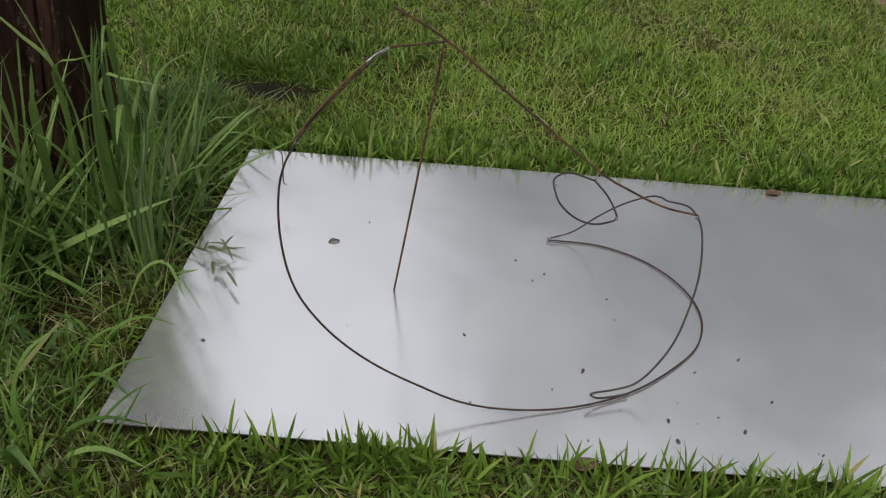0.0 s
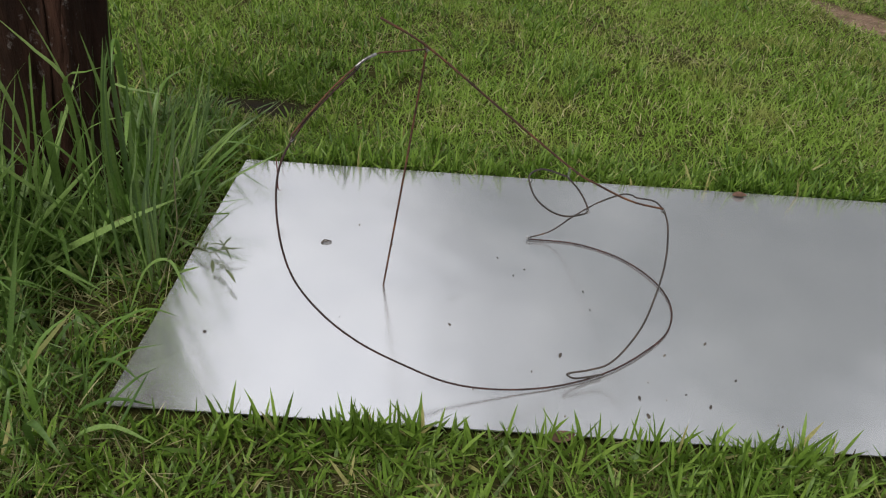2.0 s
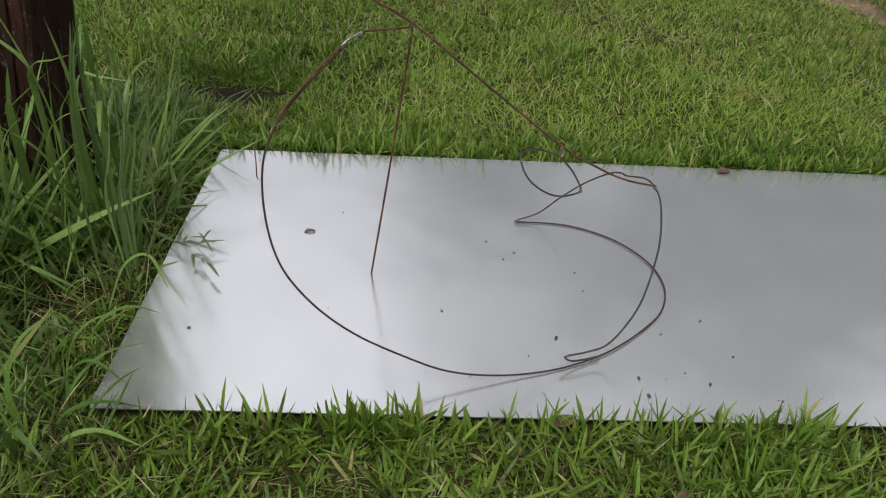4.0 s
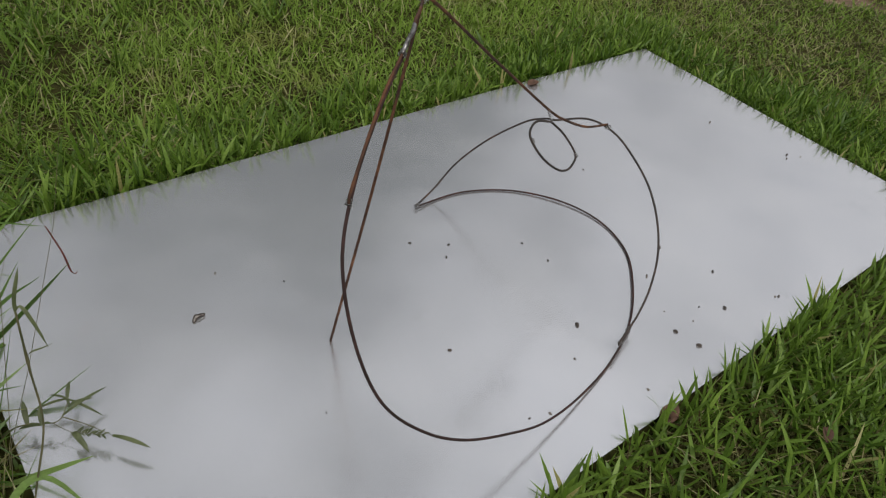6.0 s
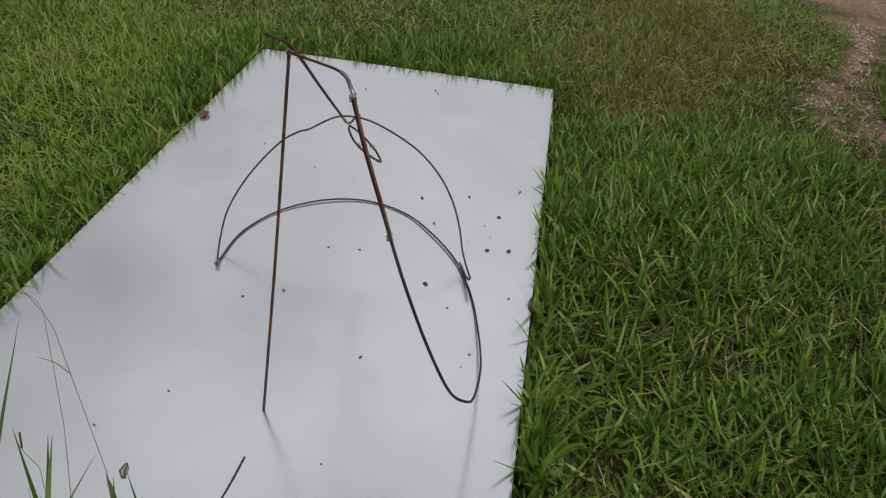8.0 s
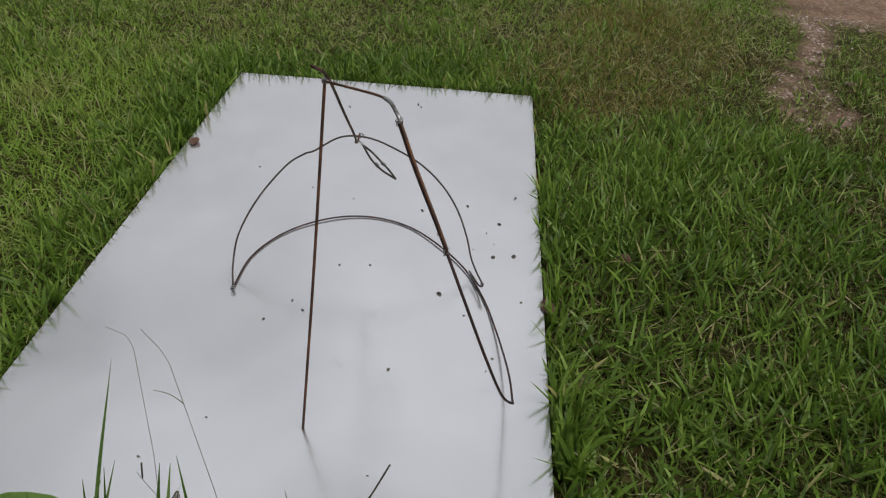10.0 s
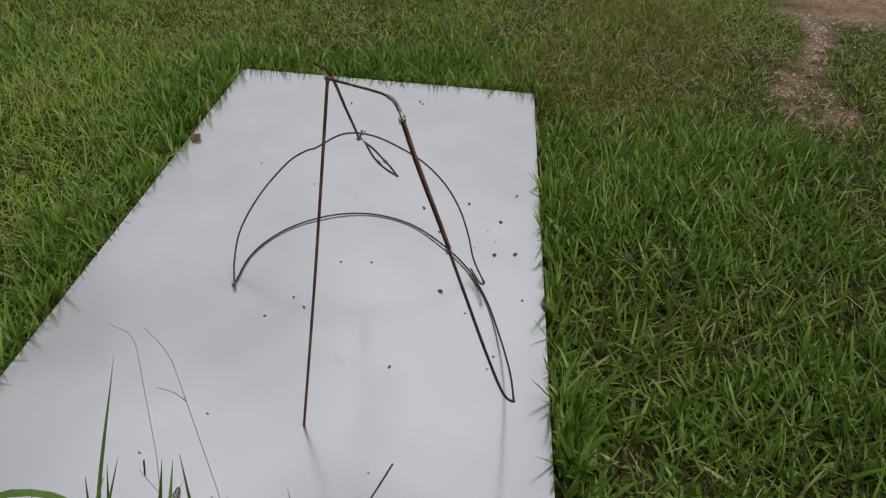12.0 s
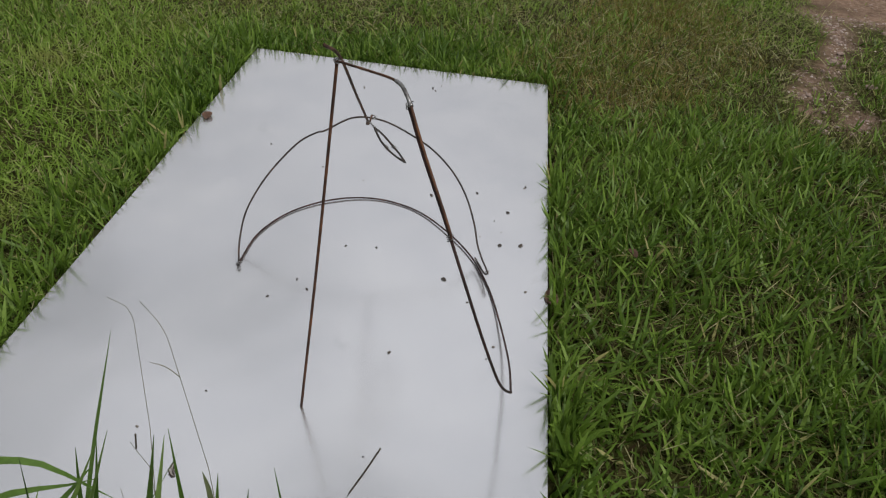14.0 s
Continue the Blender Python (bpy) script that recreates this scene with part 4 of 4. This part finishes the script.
# ---- lawn ----
def scatter(k, x0, x1, y0, y1, share):
    """Random places outside the sheet and mostly off the bare ground."""
    x, y = rng.uniform(x0, x1, k), rng.uniform(y0, y1, k)
    keep = (sheet_depth(x, y) < -0.004) & (np.hypot(x - TRUNK[0], y - TRUNK[1]) > 0.2)
    keep &= rng.uniform(0, 1, k) > np.clip(bareness(x, y) * 1.25, 0, 0.97)
    keep &= rng.uniform(0, 1, k) < share(x, y)
    return x[keep], y[keep]


def lush(x, y):
    """Share of broad green blades: high in front of the sheet and close behind it, patchy elsewhere."""
    front = np.clip((-0.25 - y) / 0.3, 0, 1) * np.clip((2.0 + 0.25 * waves(x, y * 2, 41) - x) / 0.5, 0.1, 1) * (1 - 0.75 * worn(x, y))
    behind = np.clip((1.02 + 0.1 * waves(x * 2, y, 31) - y) / 0.2, 0, 1) * np.clip((y - 0.3) / 0.2, 0, 1) * np.clip((2.3 - x) / 0.3, 0, 1) * 0.8
    end = np.clip((2.25 + 0.1 * waves(x * 2, y, 31) - x) / 0.2, 0, 1) * np.clip((x - 1.5) / 0.2, 0, 1) * np.clip((y + 0.35) / 0.2, 0, 1) * np.clip((0.9 - y) / 0.2, 0, 1) * 0.9
    some = np.clip(0.16 + 0.45 * waves(x * 1.3, y * 1.3, 33), 0, 1) * (1 - 0.7 * worn(x, y))
    weeds = np.clip(1.4 - np.hypot((x + 0.45) / 0.45, (y - 1.62) / 0.22) + 0.3 * waves(x * 4, y * 4, 34), 0, 1)
    weeds = np.maximum(weeds, np.clip(1.5 - np.hypot((x + 0.68) / 0.30, (y - 1.45) / 0.16) + 0.3 * waves(x * 4, y * 4, 35), 0, 1))
    return np.clip(np.maximum.reduce([front, behind, end, some, weeds, np.clip((-0.5 - x) / 0.3, 0, 1) * np.clip((1.1 - y) / 0.3, 0, 1)]), 0, 1)


def lawn_part(k, x0, x1, y0, y1, size, share, kind, levels=4):
    fan = 6 if kind == "broad" else 1
    x, y = scatter(k // fan, x0, x1, y0, y1, share)
    c = len(x) * fan
    turn = rng.uniform(0, 2 * math.pi, c)
    if fan > 1:
        # broad blades grow in small spreading rosettes
        turn = np.repeat(turn[:len(x)], fan) + np.tile(np.arange(fan), len(x)) * 2.4 + rng.uniform(-0.35, 0.35, c)
        x, y = np.repeat(x, fan) + 0.006 * np.cos(turn), np.repeat(y, fan) + 0.006 * np.sin(turn)
    tuft = waves(x * 2.2, y * 2.2, 21)
    if kind == "broad":
        h, w = rng.uniform(0.045, 0.125, c), rng.uniform(0.0038, 0.0098, c)
        lean, droop = np.repeat(rng.uniform(0.25, 0.9, c // fan), fan) + rng.uniform(-0.2, 0.45, c), rng.uniform(-0.25, 0.6, c)
    elif kind == "lying":
        h, w = rng.uniform(0.07, 0.145, c), rng.uniform(0.006, 0.0105, c)
        lean, droop = rng.uniform(0.75, 1.30, c), rng.uniform(-0.25, 0.35, c)
    elif kind == "upright":
        h, w = rng.uniform(0.045, 0.105, c), rng.uniform(0.0035, 0.0075, c)
        lean, droop = rng.uniform(0.0, 0.95, c), rng.uniform(-0.1, 0.6, c)
    else:
        h, w = rng.uniform(0.028, 0.080, c), rng.uniform(0.0024, 0.0056, c)
        lean, droop = rng.uniform(0.3, 1.45, c), rng.uniform(-0.2, 0.7, c)
    kept = np.where(x > 1.83, 0.80, np.where(y > 0.68, 0.72, 0.58))
    trim = np.where(y > -0.5, kept + (0.95 - np.minimum(kept, 0.95)) * np.clip((-sheet_depth(x, y) - 0.03) / 0.10, 0, 1), 0.92)
    base = np.stack([x, y, ground_z(x, y) - 0.003], 1)
    tall = size * trim * h * (1 - 0.6 * bareness(x, y)) * (1 - 0.25 * worn(x, y)) * (1 + 0.3 * tuft)
    return blades(base, tall, size * w, turn + 0.8 * tuft, lean, droop, rng.uniform(-0.7, 0.7, c), levels)


def join(parts):
    return np.concatenate([p[0] for p in parts]), parts[0][1], parts[0][2]


def inner(x, y):
    """1 round the sheet, fading out raggedly towards the coarser grass further off."""
    d = np.maximum(np.abs(x - 1.0) / 3.9, np.abs(y - 0.6) / 3.5)
    return np.clip((1.0 - d - 0.03 * waves(x * 2, y * 2, 51)) / 0.22, 0, 1)


def clump(x, y):
    """Uneven density: thinner, gappier turf in front of the sheet, thinnest by its near left corner."""
    full = np.where(y < -0.45, np.interp(x, (-2.2, -1.3, -0.75, -0.4, 0.3, 0.9), (0.85, 0.6, 0.14, 0.26, 0.55, 0.70)), 0.88)
    return np.clip(full + 0.4 * waves(x * 5.5, y * 5.5, 52), 0.34, 1)



green = lambda x, y: inner(x, y) * lush(x, y) * (1 - 0.6 * worn(x, y)) * clump(x, y) * (1 - 0.8 * hollow(x, y))
pale = lambda x, y: inner(x, y) * (1 - lush(x, y)) * (1 - 0.6 * worn(x, y)) * clump(x, y)
outer = lambda x, y: 1.0 - inner(x, y)
bunches = lambda x, y: np.clip(0.45 + 0.9 * waves(x * 7, y * 7, 57), 0.05, 1)
front_strip = lambda x, y: green(x, y) * (y < -0.45)
lawn = join([
    lawn_part(230000, -2.9, 4.9, -2.9, 4.1, 1.0, green, "broad", 5),
    lawn_part(24000, -1.5, 2.4, -2.2, -0.45, 1.0, front_strip, "broad", 5),
    lawn_part(9000, -1.5, 2.4, -2.2, -0.45, 1.0, front_strip, "lying", 5),
    lawn_part(14000, -2.9, 4.9, -2.9, 4.1, 0.85, green, "lying", 5),
    lawn_part(24000, -1.5, 2.4, -2.2, -0.45, 1.1, front_strip, "fine", 5),
    lawn_part(50000, -1.5, 2.4, 0.6, 1.3, 1.0, green, "fine", 5),
    lawn_part(20000, 1.8, 2.4, -0.5, 0.9, 1.0, green, "fine", 5),
    lawn_part(800, -0.62, 1.86, -0.585, -0.526, 1.4, bunches, "upright", 5),
    lawn_part(520, -0.62, 0.15, -0.59, -0.526, 1.75, bunches, "upright", 5),
    lawn_part(750, 1.845, 1.925, -0.55, 0.72, 1.3, bunches, "upright", 5),
    lawn_part(1500, -0.55, 1.90, 0.693, 0.745, 1.5, bunches, "upright", 5),
    lawn_part(70000, -7.0, 9.0, -7.0, 8.0, 1.35, outer, "broad", 5)])
tagged(new("lawn_grass", fast_mesh("lawn_grass", *lawn, M_LAWN)), "dense broad-bladed green lawn grass round the sheet", "grass", kind="stuff")
lawn = lawn_part(520000, -2.9, 4.9, -2.9, 4.1, 1.0, pale, "fine")
tagged(new("pale_lawn_grass", fast_mesh("pale_lawn_grass", *lawn, M_DRYLAWN)), "shorter yellowish lawn grass with dry patches", "grass", kind="stuff")

mat = lawn_part(120000, -1.6, 2.6, -2.4, -0.45, 0.85, lambda x, y: inner(x, y) * np.clip(0.8 + 0.5 * waves(x * 4, y * 4, 81), 0.4, 1), "fine")
tagged(new("turf_mat", fast_mesh("turf_mat", *mat, M_MAT)), "low brownish mat of fine grass under the broad blades", "grass", kind="stuff")
brown = lawn_part(60000, 1.4, 3.4, -1.9, -0.2, 1.0, lambda x, y: inner(x, y) * rusty(x, y), "fine")
tagged(new("brown_grass", fast_mesh("brown_grass", *brown, M_RUSTY)), "patches of rusty brown half-dead grass", "grass", kind="stuff")

weedy = lawn_part(9000, -1.0, -0.35, 1.27, 1.62, 0.9, lambda x, y: np.clip(1.6 - np.hypot((x + 0.68) / 0.24, (y - 1.42) / 0.13) + 0.4 * waves(x * 5, y * 5, 91), 0, 1), "fine")
tagged(new("low_weeds", fast_mesh("low_weeds", *weedy, M_LAWN)), "low dark green weeds behind a wet bare patch", "weeds", kind="stuff")

# knee-high undergrowth between the tall clumps
x, y = scatter(6500, -2.3, -0.63, -1.3, 1.15, lambda x, y: 1 - 0.75 * hollow(x, y))
c = len(x)
rise = np.clip((y + 0.9) / 0.9, 0.35, 1) * np.clip((-0.55 - x) / 0.25, 0.45, 1) * np.clip((1.25 - y) / 0.4, 0.3, 1)
under = blades(np.stack([x, y, ground_z(x, y) - 0.003], 1), rng.uniform(0.10, 0.32, c) * rise, rng.uniform(0.004, 0.013, c), rng.uniform(0, 6.3, c), rng.uniform(0.05, 0.8, c), rng.uniform(0.0, 1.3, c), rng.uniform(-0.7, 0.7, c))
tagged(new("rough_grass", fast_mesh("rough_grass", *under, M_TALL)), "unmown rough grass at the foot of the trunk", "grass", kind="stuff")

x, y = scatter(125000, -2.9, 4.9, -2.9, 4.1, lambda x, y: np.clip(0.22 + 0.35 * waves(x * 1.7, y * 1.7, 53) + 0.9 * worn(x, y) + 0.05 * (y < -0.5), 0.05, 1) * inner(x, y))
c = len(x)
straw = blades(np.stack([x, y, ground_z(x, y) + rng.uniform(0.0, 0.030, c) * (1 + 0.6 * worn(x, y))], 1), rng.uniform(0.03, 0.11, c), rng.uniform(0.0012, 0.0032, c), rng.uniform(0, 6.3, c), rng.uniform(1.1, 1.6, c), rng.uniform(-0.3, 0.25, c), rng.uniform(-0.6, 0.6, c))
tagged(new("dry_straw", fast_mesh("dry_straw", *straw, M_STRAW)), "dry straw-coloured stems lying among the grass", "straw", kind="stuff")


x, y = scatter(14000, -2.2, -0.35, -1.4, 1.1, lambda x, y: np.maximum(0.7 * hollow(x, y), 0.4 * np.clip(1.1 - (y + 0.6) * 0.6, 0.3, 1) * np.clip((-0.35 - x) / 0.3, 0, 1)))
c = len(x)
thatch = blades(np.stack([x, y, ground_z(x, y)], 1), rng.uniform(0.06, 0.18, c), rng.uniform(0.0015, 0.004, c), rng.uniform(0, 6.3, c), rng.uniform(0.5, 1.5, c), rng.uniform(-0.2, 0.8, c), rng.uniform(-0.6, 0.6, c))
tagged(new("dead_thatch", fast_mesh("dead_thatch", *thatch, M_STRAW)), "tangled brown dead grass under the tall tufts", "dead grass", kind="stuff")


# ---- gravel ----
def pebble(r, size):
    """Vertices and faces of one small uneven stone."""
    t = (1 + 5 ** 0.5) / 2
    v = np.array([(-1, t, 0), (1, t, 0), (-1, -t, 0), (1, -t, 0), (0, -1, t), (0, 1, t), (0, -1, -t), (0, 1, -t), (t, 0, -1), (t, 0, 1), (-t, 0, -1), (-t, 0, 1)]) / 1.9
    f = ((0, 11, 5), (0, 5, 1), (0, 1, 7), (0, 7, 10), (0, 10, 11), (1, 5, 9), (5, 11, 4), (11, 10, 2), (10, 7, 6), (7, 1, 8), (3, 9, 4), (3, 4, 2), (3, 2, 6), (3, 6, 8), (3, 8, 9), (4, 9, 5), (2, 4, 11), (6, 2, 10), (8, 6, 7), (9, 8, 1))
    v = v * np.array((size, size * r.uniform(0.6, 1.0), size * r.uniform(0.4, 0.7))) * np.array([r.uniform(0.75, 1.2) for _ in range(12)])[:, None]
    a = r.uniform(0, 6.28)
    return np.stack([v[:, 0] * math.cos(a) - v[:, 1] * math.sin(a), v[:, 0] * math.sin(a) + v[:, 1] * math.cos(a), v[:, 2]], 1), f


r = random.Random(9)
xs = np.concatenate([rng.uniform(1.5, 3.3, 46000), rng.uniform(2.3, 5.2, 34000)])
ys = np.concatenate([rng.uniform(-2.4, -1.35, 46000), rng.uniform(-3.2, 3.8, 34000)])
keep = rng.uniform(0, 1, len(xs)) < 0.7 * bareness(xs, ys) ** 2 * np.clip(0.55 + 0.6 * waves(xs * 6, ys * 6, 61), 0.06, 1)
xs, ys = xs[keep][:16000], ys[keep][:16000]
zs = ground_z(xs, ys)
verts, faces = [], []
for i, (x, y, z) in enumerate(zip(xs, ys, zs)):
    v, f = pebble(r, 0.0024 + 0.0080 * r.random() ** 4)
    verts.append(v + np.array((x, y, z + 0.001)))
    faces += [(a + 12 * i, b_ + 12 * i, c_ + 12 * i) for a, b_, c_ in f]
verts = np.concatenate(verts)
tagged(new("gravel", mesh_of("gravel", verts, faces, M_STONE)), "small pale pinkish gravel on the bare track", "gravel", kind="stuff")

for x, y, size in ((1.83, -1.61, 0.022), (1.74, -1.60, 0.026), (2.26, -1.96, 0.034), (2.57, -1.89, 0.026), (2.51, -1.92, 0.022), (2.13, -1.66, 0.016), (2.20, -1.70, 0.014), (1.95, -1.67, 0.013), (2.70, -1.97, 0.024), (2.88, -2.02, 0.020), (2.42, -1.80, 0.015), (1.70, -1.66, 0.014), (3.05, -2.30, 0.024), (2.80, -2.34, 0.020)):
    v, f = pebble(r, size)
    ob = new("stone", mesh_of("stone", v, f, M_STONE))
    ob.location = (x, y, float(ground_z(np.array(x), np.array(y))) + 0.2 * size)
    tagged(ob, "pale rough stone lying on bare gravelly earth", "stone", "stones on the track")

# ---- litter on the sheet ----
LITTER = (
    (0.196, -0.154, 0.010), (0.491, -0.249, 0.016), (0.941, -0.302, 0.010), (0.850, -0.401, 0.013), (0.687, -0.444, 0.016), (0.676, -0.386, 0.013),
    (-0.446, -0.248, 0.012), (-0.556, -0.108, 0.008), (0.337, 0.176, 0.008), (0.382, 0.088, 0.009), (0.417, 0.123, 0.008), (0.585, 0.033, 0.007),
    (0.595, -0.050, 0.008), (0.936, 0.055, 0.006), (0.988, 0.195, 0.006), (1.095, 0.395, 0.007), (0.896, -0.165, 0.012), (0.772, -0.223, 0.011),
    (0.411, -0.317, 0.007), (0.482, -0.463, 0.008), (-0.107, 0.308, 0.008), (1.614, 0.186, 0.011), (1.678, -0.073, 0.013), (1.711, -0.104, 0.006),
    (1.012, -0.451, 0.009), (1.003, -0.447, 0.006), (0.260, -0.392, 0.008), (0.216, -0.378, 0.006), (0.797, -0.364, 0.006), (0.009, 0.209, 0.006),
    (0.743, -0.387, 0.005), (0.708, -0.328, 0.005), (-0.105, -0.153, 0.005), (1.656, -0.086, 0.009))
for x, y, size in LITTER:
    s = random.Random(int(1000 * x + 77 * y))
    verts, faces = [], []
    k = 9
    for ring_, (f, z) in enumerate(((1.0, 0.0), (0.85, 0.0022), (0.35, 0.0036))):
        for i in range(k):
            a = 2 * math.pi * i / k
            rad = size * 0.42 * f * (0.75 + 0.5 * s.random())
            verts.append((1.15 * rad * math.cos(a), 0.6 * rad * math.sin(a), z * (0.7 + 0.6 * s.random()) * size / 0.01 if ring_ else 0.0))
    for q in range(2):
        for i in range(k):
            faces.append((q * k + i, q * k + (i + 1) % k, (q + 1) * k + (i + 1) % k, (q + 1) * k + i))
    faces.append(tuple(2 * k + i for i in range(k)))
    ob = new("leaf_crumb", mesh_of("leaf_crumb", verts, faces, M_LITTER, True))
    ob.matrix_basis = pose(x, y, 0.0004, 0, 0, s.uniform(0, 180))
    tagged(ob, "dark crumb of dry leaf lying on the sheet", "leaf crumb", "crumbs on the sheet")


def curled_leaf(name, at, turn, length, width, label, mat=M_DRYLEAF, cup=0.5, lift=0.15):
    verts, faces = [], []
    for i in range(9):
        f = i / 8
        h = 0.5 * width * math.sin(math.pi * min(1, 0.06 + 0.94 * f)) ** 0.7
        for k in range(5):
            s = (k - 2) / 2
            verts.append((length * (f - 0.5), h * s, 0.002 + cup * h * s * s + lift * length * (f - 0.4) ** 2))
    for i in range(8):
        for k in range(4):
            a = 5 * i + k
            faces.append((a, a + 1, a + 6, a + 5))
    ob = new(name, mesh_of(name, verts, faces, mat, True))
    ob.matrix_basis = pose(*at, 0, 0, turn)
    ob.modifiers.new("thickness", "SOLIDIFY").thickness = 0.0007
    return tagged(ob, label, "dead leaf")


curled_leaf("dead_leaf", (1.232, 0.662, 0.0008), 10, 0.055, 0.034, "curled reddish brown dead leaf on the sheet's edge")
curled_leaf("dead_leaf", (0.468, -0.530, -0.004), 12, 0.062, 0.036, "brown dead leaf caught in grass beside the sheet", cup=0.35, lift=0.5)
curled_leaf("dead_leaf", (0.680, -0.752, 0.022), 30, 0.042, 0.022, "brown dead leaf lying in the lawn", cup=1.1)

# a small withered leaf curled up into an open cup with a dark rim
verts, faces = [], []
for i in range(11):
    f = i / 10
    half_ = 0.0045 * math.sin(math.pi * (0.08 + 0.86 * f)) ** 0.8 * (1 + 0.2 * math.sin(f * 17))
    bend_ = 0.0030 * math.sin(f * 5.0)
    for k in range(7):
        g = (k - 3) / 3
        verts.append((0.030 * (f - 0.5), half_ * g + bend_, 0.0005 + 0.0052 * abs(g) ** 1.8 * math.sin(math.pi * f) + 0.010 * max(0.0, f - 0.75) ** 1.2))
for i in range(10):
    for k in range(6):
        faces.append((7 * i + k, 7 * i + k + 1, 7 * i + k + 8, 7 * i + k + 7))
husk = thing("withered_leaf", (-0.197, 0.197, 0.0004), "small withered leaf curled into a cup, pale inside, on the sheet", "dead leaf")
husk.rotation_euler = (0, 0, radians(28))
child("leaf", mesh_of("leaf", verts, faces, M_PALELEAF, True), husk)
rim_ = [verts[7 * i] for i in range(11)] + [verts[7 * i + 6] for i in range(10, -1, -1)] + [verts[0]]
v, f = tube(glide([(x, y, z + 0.0004) for x, y, z in rim_], 60), 0.0010 + 0.0006 * np.abs(np.sin(np.arange(60) * 0.31)), 6)
child("rim", mesh_of("rim", v, f, M_HUSK, True), husk, "dark shrivelled leaf rim")
